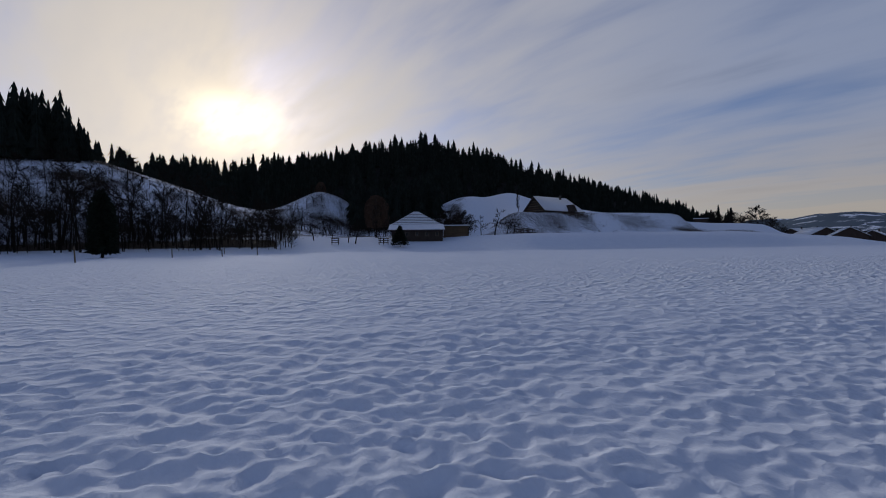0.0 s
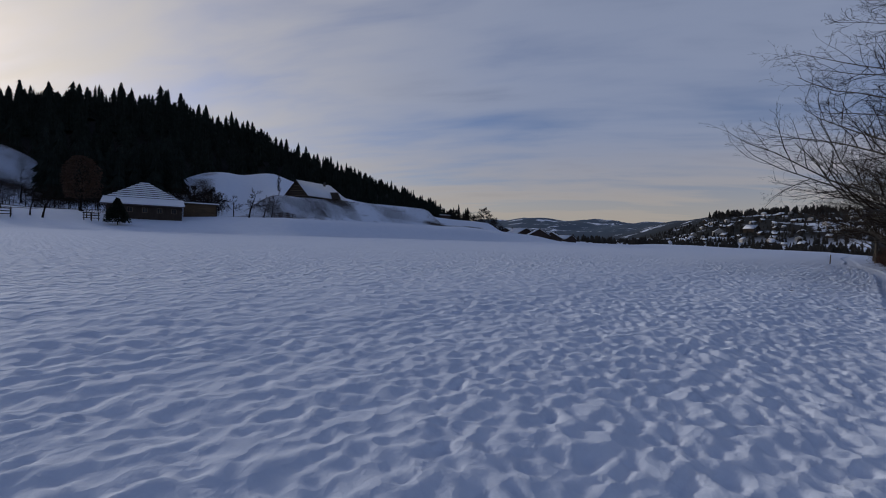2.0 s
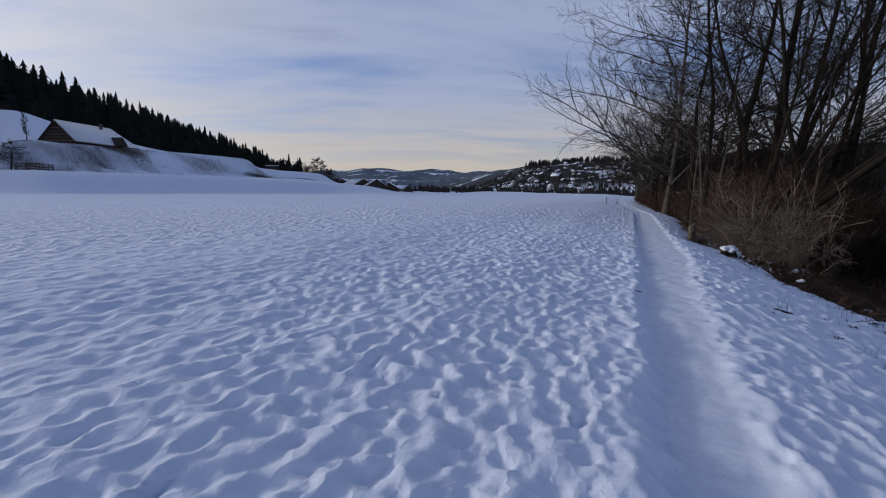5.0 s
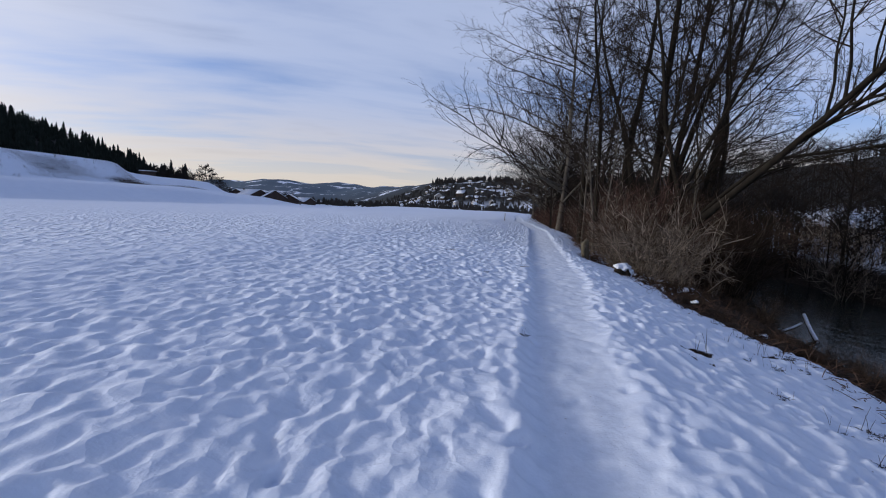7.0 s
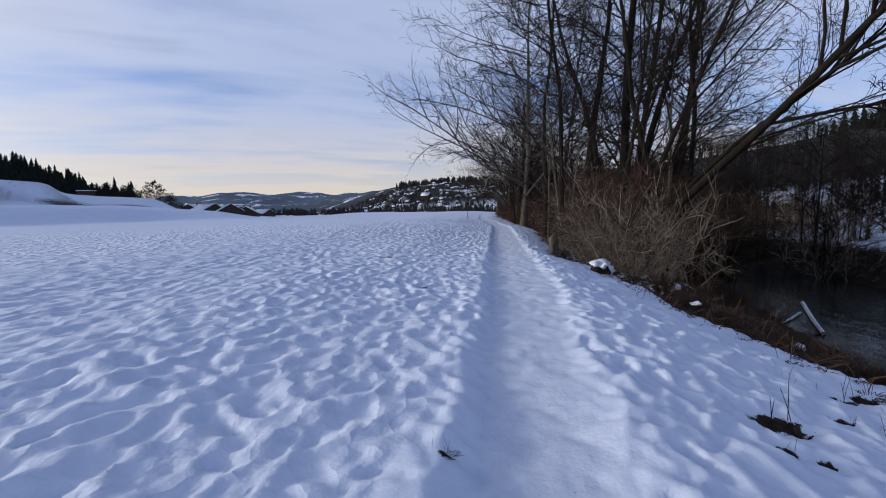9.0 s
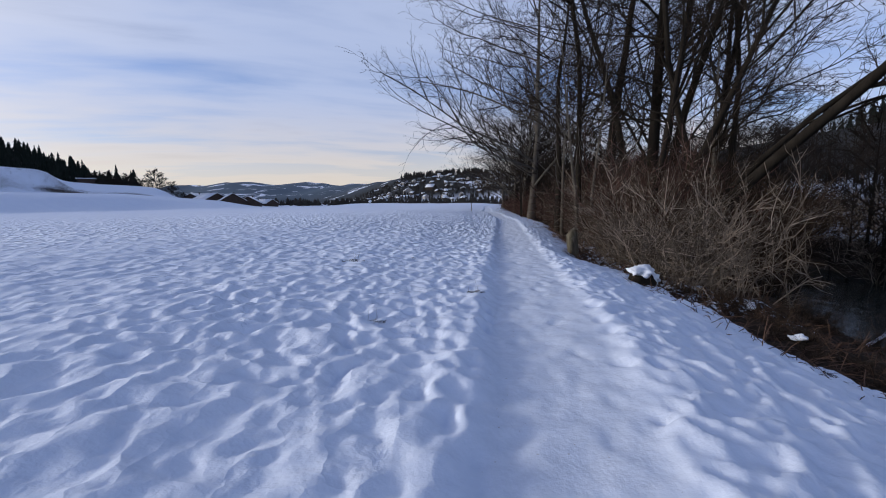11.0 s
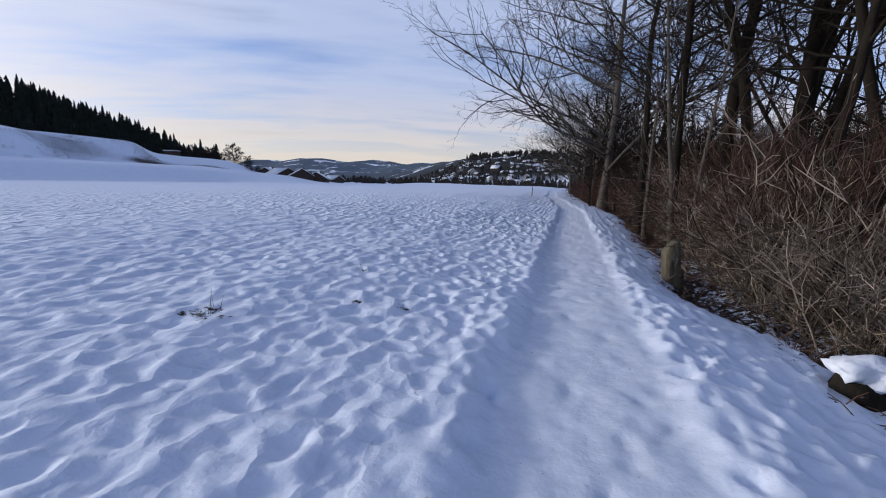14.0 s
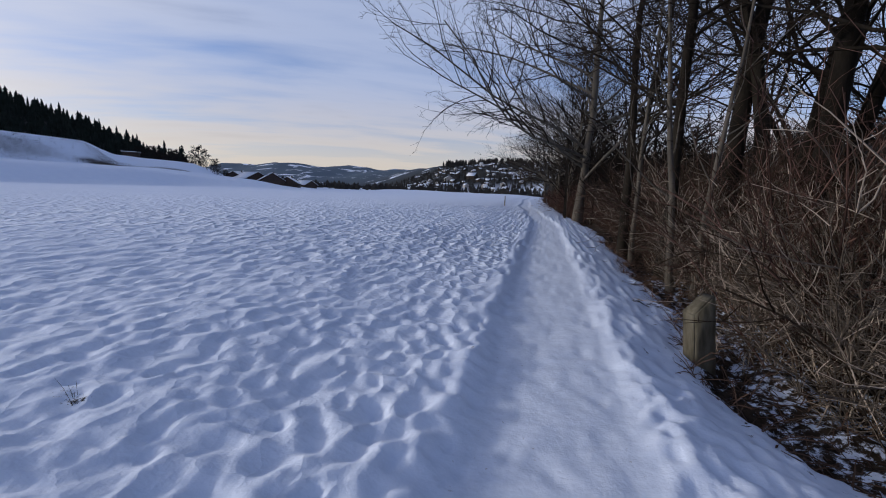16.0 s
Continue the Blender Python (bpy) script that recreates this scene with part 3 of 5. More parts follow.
# ---- bare trees ----
def bare_tree(seed, height, radius, crown_from, spread, rise, lean=(0, 0), limbs=16, subs=8, twigs=6, tips=3, twig_r=0.007, sides=9, taper=0.62):
    """Lists for trunk and crown of a leafless tree, standing at the origin."""
    rng = random.Random(seed)
    wood, fine, ends = ([], []), ([], []), []

    def bend(d, amount):
        return (d + Vector((rng.gauss(0, amount), rng.gauss(0, amount), rng.gauss(0, amount)))).normalized()

    def shoot(p, d, length, r, level):
        steps = (11, 6, 4, 3, 2)[level]
        pts, radii = [p.copy()], [r]
        lift = (0.0, 0.03, 0.06, 0.03, 0.0)[level]
        for i in range(steps):
            d = bend(d, (0.045, 0.13, 0.17, 0.2, 0.2)[level])
            d = (d + Vector((0, 0, lift))).normalized()
            p = p + d * (length / steps)
            pts.append(p.copy())
            f = (i + 1) / steps
            radii.append(max(r * (1 - f * (0.86 if level == 0 else 0.72)), twig_r * 0.55))
        if level == 0:
            radii[0] *= 1.45
            radii[1] *= 1.05
        store = wood if level < 2 else fine
        tube(store[0], store[1], pts, radii, (sides, 5, 4, 3, 3)[level])
        if level == 4:
            ends.append(pts[-1])
            return
        count = (limbs, subs, twigs, tips)[level]
        begin = (crown_from, 0.22, 0.2, 0.25)[level]
        for k in range(count):
            f = begin + (1 - begin) * (k + rng.random()) / count
            at = min(f * steps, steps - 0.01)
            i = int(at)
            q = pts[i].lerp(pts[i + 1], at - i)
            axis = (pts[i + 1] - pts[i]).normalized()
            side = axis.orthogonal().normalized()
            side = Matrix.Rotation(rng.random() * 6.283, 3, axis) @ side
            if level == 0:
                out = (side * (1 - rise) + axis * rise).normalized()
                ln = spread * (1.0 - taper * (f - begin) / (1 - begin)) * rng.uniform(0.75, 1.2)
                rr = min(radii[i] * 0.5, 0.0065 * ln + 0.007)
            else:
                out = (side * 0.62 + axis * 0.72).normalized()
                ln = length * rng.uniform(0.28, 0.52) * (1.15 - 0.55 * f)
                rr = max(radii[i] * 0.6, twig_r * (1.6, 1.6, 1.25, 1.0)[level])
            shoot(q, out, ln, rr, level + 1)

    shoot(Vector((0, 0, -0.35)), Vector((lean[0], lean[1], 1)).normalized(), height, radius, 0)
    return wood, fine, ends


def leaf_bits(ends, rng, share, size):
    """Small dry leaves that still hang at the tips."""
    verts, faces = [], []
    for p in ends:
        if rng.random() > share:
            continue
        k = len(verts)
        a = Vector((rng.gauss(0, 1), rng.gauss(0, 1), rng.gauss(0, 1))).normalized() * size
        b = Vector((rng.gauss(0, 1), rng.gauss(0, 1), rng.gauss(-1, 0.5))).normalized() * size * 1.5
        verts += [p, p + a * 0.5 + b * 0.5, p + b, p - a * 0.5 + b * 0.5]
        faces += [(k, k + 1, k + 2), (k, k + 2, k + 3)]
    return verts, faces


def tree_thing(name, data, bark, twig, label, group="", leaves=None):
    ob = thing(name, Matrix(), label, "tree", group)
    mesh_object("trunk", data[0][0], data[0][1], bark, ob)
    mesh_object("crown", data[1][0], data[1][1], twig, ob)
    if leaves:
        mesh_object("leaves", leaves[0], leaves[1], BROWNLEAF, ob, "a few withered brown leaves", smooth=False)
    return ob


def stand(ob, x, y, turn=0.0, size=1.0, tilt=(0, 0), sink=0.0, first=False):
    """Put a thing, or a copy of it, on the land."""
    m = pose(x, y, land(x, y) - sink, tilt[0], tilt[1], turn) @ Matrix.Scale(size, 4)
    if first:
        ob.matrix_basis = m
        return ob
    made = copy_thing(ob, Matrix())
    made.matrix_basis = m
    return made


rng = random.Random(5)
big = bare_tree(11, 19, 0.30, 0.15, 12.3, 0.34, limbs=34, subs=10, twigs=5, tips=3, twig_r=0.009, taper=0.38)
big_tree = tree_thing("bare_tree", big, BARK_PALE, TWIG, "tall bare riverside tree with pale trunk and wide crown", "riverside trees", leaf_bits(big[2], rng, 0.10, 0.045))
fan = bare_tree(23, 24, 0.24, 0.12, 12.5, 0.56, limbs=20, subs=8, twigs=5, tips=2, twig_r=0.008)
fan_tree = tree_thing("bare_tree", fan, BARK, TWIG, "tall bare riverside tree with steep dark limbs", "riverside trees")
slim = bare_tree(37, 17, 0.14, 0.22, 4.8, 0.33, (0.02, -0.02), limbs=26, subs=9, twigs=6, tips=3, taper=0.5)
slim_tree = tree_thing("bare_tree", slim, BARK, TWIG, "slender bare riverside tree with thin twigs", "riverside trees")
birch = bare_tree(41, 9.5, 0.085, 0.25, 2.6, 0.55, (-0.06, 0.02), limbs=14, subs=6, twigs=5, tips=2, twig_r=0.006)
birch_tree = tree_thing("birch_tree", birch, BARK_PALE, TWIG, "thin young birch with pale bark above brambles", "riverside trees")
tall = bare_tree(45, 21, 0.27, 0.24, 6.0, 0.42, (0.02, -0.02), limbs=28, subs=9, twigs=5, tips=3, twig_r=0.0085, taper=0.5)
tall_tree = tree_thing("bare_tree", tall, BARK, TWIG, "tall upright riverside tree with a thick dark trunk", "riverside trees")
stand(big_tree, 3.75, 54.5, 150, 1.15, first=True)
stand(fan_tree, 9.0, 38.5, 0, first=True)
stand(slim_tree, 4.25, 33.4, 40, 1.05, (2, -2), first=True)
stand(birch_tree, 4.15, 32.0, 0, 1.0, (0, -3), first=True)
stand(tall_tree, 5.5, 33.6, 0, 0.9, (0, 2), first=True)
for x, y, turn, size, tilt in ((6.35, 33.2, 100, 0.75, (0, 3)), (7.15, 33.0, 210, 1.0, (1, -1)), (8.1, 34.3, 300, 0.85, (0, 3)), (10.3, 36.0, 20, 0.85, (0, 10))):
    stand(tall_tree, x, y, turn, size, tilt)
for x, y, turn, size, tilt in ((9.0, 30.8, 200, 1.1, (0, 20)), (10.2, 33.0, 80, 1.15, (0, 9)), (9.4, 35.2, 330, 1.2, (0, 14)), (3.9, 36.6, 250, 1.1, (0, -4))):
    stand(slim_tree, x, y, turn, size, tilt)
for x, y, turn, size in ((7.5, 58, 20, 0.95), (5.0, 72, 140, 0.85), (8.0, 84, 250, 0.9), (5.5, 100, 50, 0.85)):
    stand(fan_tree, x, y, turn, size)
for x, y, turn, size in ((3.6, 66, 220, 0.8), (3.0, 79, 100, 0.75), (2.6, 94, 300, 0.75), (1.6, 112, 10, 0.8), (1.4, 132, 160, 0.8)):
    stand(big_tree, x, y, turn, size)
for x, y, turn, size in ((4.45, 31.6, 120, 0.85), (3.95, 35.4, 60, 1.0), (7.9, 29.6, 200, 1.05)):
    stand(birch_tree, x, y, turn, size)


def leaning_tree():
    """Several stems from one stool; the thickest leans far over the river."""
    ob = thing("leaning_tree", pose(5.1, 27.5, land(5.1, 27.5)), "dark multi-stemmed willow leaning over the river", "tree", "riverside trees")
    for seed, h, r, lean, limbs, spread in ((51, 18, 0.17, (0.86, -0.65), 26, 7.5), (54, 16, 0.10, (0.72, -0.35), 18, 6.5), (52, 18, 0.12, (0.50, 0.06), 20, 7.5), (53, 17, 0.11, (0.30, 0.32), 18, 6.5)):
        wood, fine, _ = bare_tree(seed, h, r, 0.34 if seed == 51 else 0.3, spread, 0.6, lean, limbs=limbs, subs=9, twigs=6, tips=3, twig_r=0.007)
        mesh_object("trunk", wood[0], wood[1], BARK, ob)
        mesh_object("crown", fine[0], fine[1], TWIG, ob)


leaning_tree()

# bare trees further off, in fewer pieces
mid_a = tree_thing("bare_tree", bare_tree(61, 13, 0.16, 0.25, 4.2, 0.5, limbs=15, subs=6, twigs=3, tips=1, twig_r=0.036, sides=5), TWIG_FAR, TWIG_FAR, "slender bare tree in a dark row below a snowy slope", "trees below the slope")
mid_b = tree_thing("bare_tree", bare_tree(62, 11, 0.15, 0.2, 3.8, 0.45, (0.1, 0), limbs=14, subs=6, twigs=3, tips=1, twig_r=0.036, sides=5), TWIG_FAR, TWIG_FAR, "slender bare tree in a dark row below a snowy slope", "trees below the slope")
rng = random.Random(8)
first = {mid_a: True, mid_b: True}
for k in range(62):
    az = -126 + 29 * (k + rng.random()) / 62
    x, y = polar(az, rng.uniform(88, 110))
    src = rng.choice((mid_a, mid_b))
    stand(src, x, y, rng.uniform(0, 360), rng.uniform(0.65, 1.12) * (0.7 if az > -103 else 1.0), first=first.pop(src, False))
for az, r, size in ((-112.2, 112, 1.4), (-109.6, 108, 1.25), (-118, 104, 1.25), (-121.5, 100, 1.2), (-107.5, 110, 1.1), (-115, 100, 1.15)):
    x, y = polar(az, r)
    stand(mid_a, x, y, az * 31 % 360, size)
orchard = tree_thing("fruit_tree", bare_tree(71, 4.6, 0.14, 0.3, 2.4, 0.3, (0.12, 0.0), limbs=12, subs=7, twigs=4, tips=2, twig_r=0.018, sides=6), TWIG_FAR, TWIG_FAR, "old bare fruit tree standing in the snow", "orchard trees")
first = {orchard: True}
for az, r, size in ((-93, 104, 1.0), (-90.6, 108, 0.9), (-88.6, 100, 1.0), (-87.7, 98, 1.2), (-84.4, 100, 0.7), (-69, 104, 1.35), (-67.4, 108, 1.1), (-66.5, 108, 1.15), (-96, 110, 1.2), (-98.5, 112, 1.2), (-74.6, 116, 1.6), (-70.8, 125, 1.2), (-77.7, 128, 1.5), (-94.5, 140, 1.6), (-91.5, 150, 1.6), (-89.5, 160, 1.5), (-95.5, 175, 1.5), (-93.0, 190, 1.4)):
    x, y = polar(az, r)
    stand(orchard, x, y, az * 37 % 360, size, first=first.pop(orchard, False))
round_tree = tree_thing("bare_tree", bare_tree(81, 8.5, 0.2, 0.22, 4.6, 0.3, limbs=24, subs=9, twigs=5, tips=3, twig_r=0.045, sides=6), TWIG_FAR, TWIG_FAR, "round bare tree on a snowy bank", "bank trees")
first = {round_tree: True}
for az, r, size in ((-39.3, 262, 1.25), (-41.6, 250, 0.8), (-38.1, 268, 0.8), (-43.4, 240, 0.8), (-40.6, 255, 0.6), (-44.3, 235, 0.7), (-42.6, 245, 0.55), (-37.2, 275, 0.5), (-72.9, 120, 0.85), (-75.6, 140, 1.0)):
    x, y = polar(az, r)
    stand(round_tree, x, y, az * 53 % 360, size, sink=0.2, first=first.pop(round_tree, False))
poplar = tree_thing("poplar", bare_tree(85, 7.5, 0.12, 0.12, 1.8, 0.78, limbs=26, subs=7, twigs=4, tips=2, twig_r=0.022, sides=6), TWIG_FAR, TWIG_FAR, "narrow bare poplar beside the old farmhouse", "")
x, y = polar(-65.9, 147)
stand(poplar, x, y, first=True)


def leafy_crown(name, label, height, width, bottom, mat, seed, count=2600, size=0.28, conical=0.0):
    """A tree with a dense crown of many small leaf clumps round a stem with limbs."""
    rng = random.Random(seed)
    ob = thing(name, Matrix(), label, "tree")
    wood, _, _ = bare_tree(seed, height * 0.9, height * 0.02, bottom / height, width * 0.42, 0.4, limbs=14, subs=4, twigs=1, tips=1, twig_r=0.02, sides=6)
    mesh_object("trunk", wood[0], wood[1], TWIG_FAR, ob)
    verts, faces = [], []
    for _ in range(count):
        f = rng.random() ** 0.85
        z = bottom + (height - bottom) * f
        prof = (1 - f) ** 0.8 * 1.05 if conical == 1 else (1 - f ** 2.6) ** 0.7 * 0.95 if conical else math.sqrt(max(0.02, 1 - (2 * f - 0.85) ** 2 / 1.35))
        a = rng.random() * 6.283
        lobes = 1 + 0.16 * math.sin(3 * a + seed) + 0.12 * math.sin(5 * a + 7 * f)
        rad = width / 2 * prof * lobes * math.sqrt(rng.uniform(0.15, 1.0))
        p = Vector((rad * math.cos(a), rad * math.sin(a), z))
        k = len(verts)
        u = Vector((rng.gauss(0, 1), rng.gauss(0, 1), rng.gauss(0, 0.6))).normalized() * size * rng.uniform(0.6, 1.3)
        v = Vector((math.cos(a), math.sin(a), rng.gauss(-0.5, 0.5))).normalized() * size * rng.uniform(0.6, 1.4)
        verts += [p - u * 0.5, p + u * 0.5, p + v]
        faces.append((k, k + 1, k + 2))
    mesh_object("crown", verts, faces, mat, ob, smooth=False)
    return ob


brown_tree = leafy_crown("oak_tree", "large oak with withered red-brown leaves", 11.0, 6.2, 2.6, BROWNLEAF, 3, 4200, 0.34)
x, y = polar(-85.0, 112)
stand(brown_tree, x, y, first=True)
x, y = polar(-92.0, 214)
stand(brown_tree, x, y, 70, 0.8)
dark_spruce = leafy_crown("spruce_tree", "narrow dark spruce standing alone in the snow field", 8.9, 3.0, 0.7, NEEDLES_NEAR, 9, 6000, 0.5, 0.5)
stand(dark_spruce, -65.5, -30.4, first=True)
small_fir = leafy_crown("fir_tree", "small dark conical fir in the snowy meadow", 4.6, 3.5, 0.5, NEEDLES_NEAR, 12, 3600, 0.30, 1.0)
x, y = polar(-81.8, 93)
stand(small_fir, x, y, first=True)


# ---- conifer forest ----
def conifer_template(seed):
    """A ragged spruce one metre tall: drooping tiers with toothed edges."""
    rng = random.Random(seed)
    verts, faces = [], []
    tiers = 8
    for t in range(tiers):
        f = t / tiers
        z0 = 0.05 + 0.95 * f
        z1 = min(1.0, z0 + 0.26 - 0.1 * f)
        r = (0.165 * (1 - f) ** 0.85 + 0.012) * rng.uniform(0.8, 1.15)
        teeth = 9
        k = len(verts)
        verts.append((rng.gauss(0, 0.004), rng.gauss(0, 0.004), z1))
        for i in range(teeth * 2):
            a = math.pi * (i + rng.uniform(-0.3, 0.3)) / teeth
            q = r * (rng.uniform(0.85, 1.25) if i % 2 == 0 else rng.uniform(0.4, 0.6))
            verts.append((q * math.cos(a), q * math.sin(a), z0 + (rng.uniform(-0.03, 0.0) if i % 2 == 0 else 0.045)))
        for i in range(teeth * 2):
            faces.append((k, k + 1 + i, k + 1 + (i + 1) % (teeth * 2)))
    return np.array(verts), np.array(faces)


def forest(name, label, places, mat, templates):
    """Many trees in one mesh. places: x, y, height, width factor."""
    rng = random.Random(77)
    allv, allf, k = [], [], 0
    xs, ys = np.array([p[0] for p in places]), np.array([p[1] for p in places])
    zs = lie(xs, ys)
    for (x, y, h, w), z in zip(places, zs):
        tv, tf = templates[rng.randrange(len(templates))]
        a = rng.random() * 6.283
        c, s = math.cos(a), math.sin(a)
        v = np.empty_like(tv)
        v[:, 0] = (tv[:, 0] * c - tv[:, 1] * s) * h * w + x
        v[:, 1] = (tv[:, 0] * s + tv[:, 1] * c) * h * w + y
        v[:, 2] = tv[:, 2] * h + z - 0.4
        allv.append(v)
        allf.append(tf + k)
        k += len(tv)
    v, f = np.concatenate(allv), np.concatenate(allf)
    return tagged(mesh_object(name, v.tolist(), f.tolist(), mat, smooth=False), label, "forest", kind="stuff")


CONIFERS = [conifer_template(s) for s in range(6)]
rng = random.Random(31)
places = []
for k in range(2300):
    az = rng.uniform(-127, -41.5)
    r = 240 + 205 * math.sqrt(rng.random())
    if az > -47 and rng.random() < 0.3:
        continue
    x, y = polar(az, r)
    h = (rng.uniform(10, 18) if rng.random() < 0.82 else rng.uniform(18, 25)) * (1.0 if az < -62 else 0.78 if az < -53 else 0.6)
    places.append((x, y, h, rng.uniform(0.8, 1.6)))
for k in range(420):
    az = rng.uniform(-127, -115.6)
    r = rng.uniform(166, 205)
    x, y = polar(az, r)
    places.append((x, y, (rng.uniform(8, 16) if rng.random() < 0.75 else rng.uniform(17, 23)) * min(1.0, 0.45 + 0.22 * (-115.6 - az)), rng.uniform(0.6, 1.0)))
for k in range(330):
    az = rng.uniform(-88.2, -76.5)
    x, y = polar(az, rng.uniform(172, 245))
    places.append((x, y, rng.uniform(12, 20), rng.uniform(0.95, 1.35)))
forest("conifer_forest", "dense dark spruce forest on a hill ridge", places, NEEDLES, CONIFERS)


def twiggy_template(seed):
    """A bare crown one metre tall in few faces, for woods far off: tapering spikes on spikes."""
    rng = random.Random(seed)
    verts, faces = [], []

    def spike(p, q, r):
        axis = (q - p).normalized()
        u = axis.orthogonal().normalized()
        w = axis.cross(u)
        k = len(verts)
        verts.extend(p + (u * math.cos(a) + w * math.sin(a)) * r for a in (0.0, 2.094, 4.189))
        verts.append(q)
        faces.extend(((k, k + 1, k + 3), (k + 1, k + 2, k + 3), (k + 2, k, k + 3)))

    def off(d, amount):
        return (d + Vector((rng.gauss(0, amount), rng.gauss(0, amount), rng.gauss(0.1, amount)))).normalized()

    spike(Vector((0, 0, -0.05)), Vector((rng.gauss(0, 0.03), rng.gauss(0, 0.03), 1.0)), 0.012)
    for k in range(13):
        f = 0.14 + 0.8 * (k + rng.random()) / 13
        a = rng.random() * 6.283
        p, d = Vector((0, 0, f)), Vector((math.cos(a), math.sin(a), rng.uniform(0.5, 1.2))).normalized()
        ln = rng.uniform(0.26, 0.44) * (1.1 - 0.65 * f)
        spike(p, p + d * ln, 0.005)
        for _ in range(5):
            q = p + d * ln * rng.uniform(0.25, 0.95)
            e = off(d, 0.5)
            l2 = ln * rng.uniform(0.3, 0.55)
            spike(q, q + e * l2, 0.0034)
            q = q + e * l2 * rng.uniform(0.3, 0.8)
            spike(q, q + off(e, 0.6) * l2 * 0.6, 0.0028)
    return np.array([tuple(v) for v in verts]), np.array(faces)


BARE_FAR = [twiggy_template(s) for s in (91, 92, 93)]
places = []
for k in range(330):
    az = rng.uniform(10, 62)
    r = rng.uniform(118, 330)
    x, y = polar(az, r)
    places.append((x, y, rng.uniform(9, 15), rng.uniform(0.9, 1.4)))
for k in range(90):
    y = rng.uniform(14, 150)
    places.append((rng.uniform(19, 25), y, rng.uniform(4, 10), rng.uniform(0.9, 1.3)))
for k in range(280):
    places.append((rng.uniform(17.8, 29), rng.uniform(16, 110), rng.uniform(2.0, 5.0), rng.uniform(1.2, 2.0)))
for k in range(200):
    x, y = polar(rng.uniform(14, 50), rng.uniform(55, 118))
    places.append((x, y, rng.uniform(2.5, 7.0), rng.uniform(1.1, 1.8)))
for k in range(260):
    x, y = polar(rng.uniform(13, 46), rng.uniform(106, 215))
    places.append((x, y, rng.uniform(5, 10), rng.uniform(1.1, 1.7)))
for k in range(330):
    x, y = polar(rng.uniform(12, 60), rng.uniform(270, 350))
    places.append((x, y, rng.uniform(8, 13), rng.uniform(1.1, 1.7)))
for k in range(230):
    az = rng.uniform(3, 13)
    x, y = polar(az, rng.uniform(52, 150))
    places.append((x, y, rng.uniform(5, 12), rng.uniform(1.0, 1.6)))
for k in range(170):
    places.append((rng.uniform(5.8, 9.5), rng.uniform(50, 150), rng.uniform(4, 9), rng.uniform(1.0, 1.5)))
forest("bare_wood", "leafless dark wood on the slope across the river", places, TWIG_FAR, BARE_FAR)
places = []
for k in range(200):
    az = rng.uniform(33, 75)
    x, y = polar(az, rng.uniform(265, 345))
    places.append((x, y, rng.uniform(6, 13), rng.uniform(1.0, 1.6)))
forest("conifer_wood", "dark conifers along the crest across the river", places, NEEDLES, CONIFERS)
places = []
for k in range(1500):
    az = rng.uniform(-24, 3)
    r = rng.uniform(870, 1000) if rng.random() < 0.4 else rng.uniform(450, 880)
    if r > 860 and az < -13:
        continue
    x, y = polar(az, r)
    places.append((x, y, rng.uniform(7, 14) if r > 860 else rng.uniform(3, 7), rng.uniform(1.1, 2.4)))
for k in range(420):
    az = rng.uniform(-37, 4)
    r = rng.uniform(300, 430) if az > -28 else rng.uniform(330, 600)
    x, y = polar(az, r)
    places.append((x, y, rng.uniform(3.0, 6.5), rng.uniform(1.6, 3.4)))
forest("valley_trees", "dark hedges and clumps of trees in a snowy valley", places, FARTREE, CONIFERS)


places = []
for k in range(380):
    az = rng.uniform(-127, -95)
    x, y = polar(az, rng.uniform(88, 118))
    places.append((x, y, rng.uniform(2.5, 7.0), rng.uniform(1.0, 1.7)))
for k in range(300):
    az = rng.uniform(-100, -71.5)
    x, y = polar(az, rng.uniform(118, 168))
    places.append((x, y, rng.uniform(2.0, 6.5), rng.uniform(1.0, 1.6)))
for k in range(170):
    x, y = polar(rng.uniform(-100, -87), rng.uniform(165, 226))
    places.append((x, y, rng.uniform(2.0, 6.0), rng.uniform(1.0, 1.6)))
for k in range(200):
    x, y = polar(rng.uniform(-127, -102), rng.uniform(116, 168))
    places.append((x, y, rng.uniform(3.0, 8.0), rng.uniform(0.8, 1.3)))
for k in range(120):
    az = rng.uniform(-45.5, -36.8)
    x, y = polar(az, rng.uniform(205, 262))
    places.append((x, y, rng.uniform(2.0, 5.5), rng.uniform(1.0, 1.8)))
for k in range(260):
    az = rng.uniform(-66, -46)
    x, y = polar(az, float(np.interp(az, (-70, -62, -48), (124, 124, 165))) + rng.uniform(-1, 15))
    places.append((x, y, rng.uniform(0.4, 1.2), rng.uniform(1.2, 2.2)))
forest("undergrowth", "dark leafless undergrowth below a snowy slope", places, TWIG_FAR, BARE_FAR)


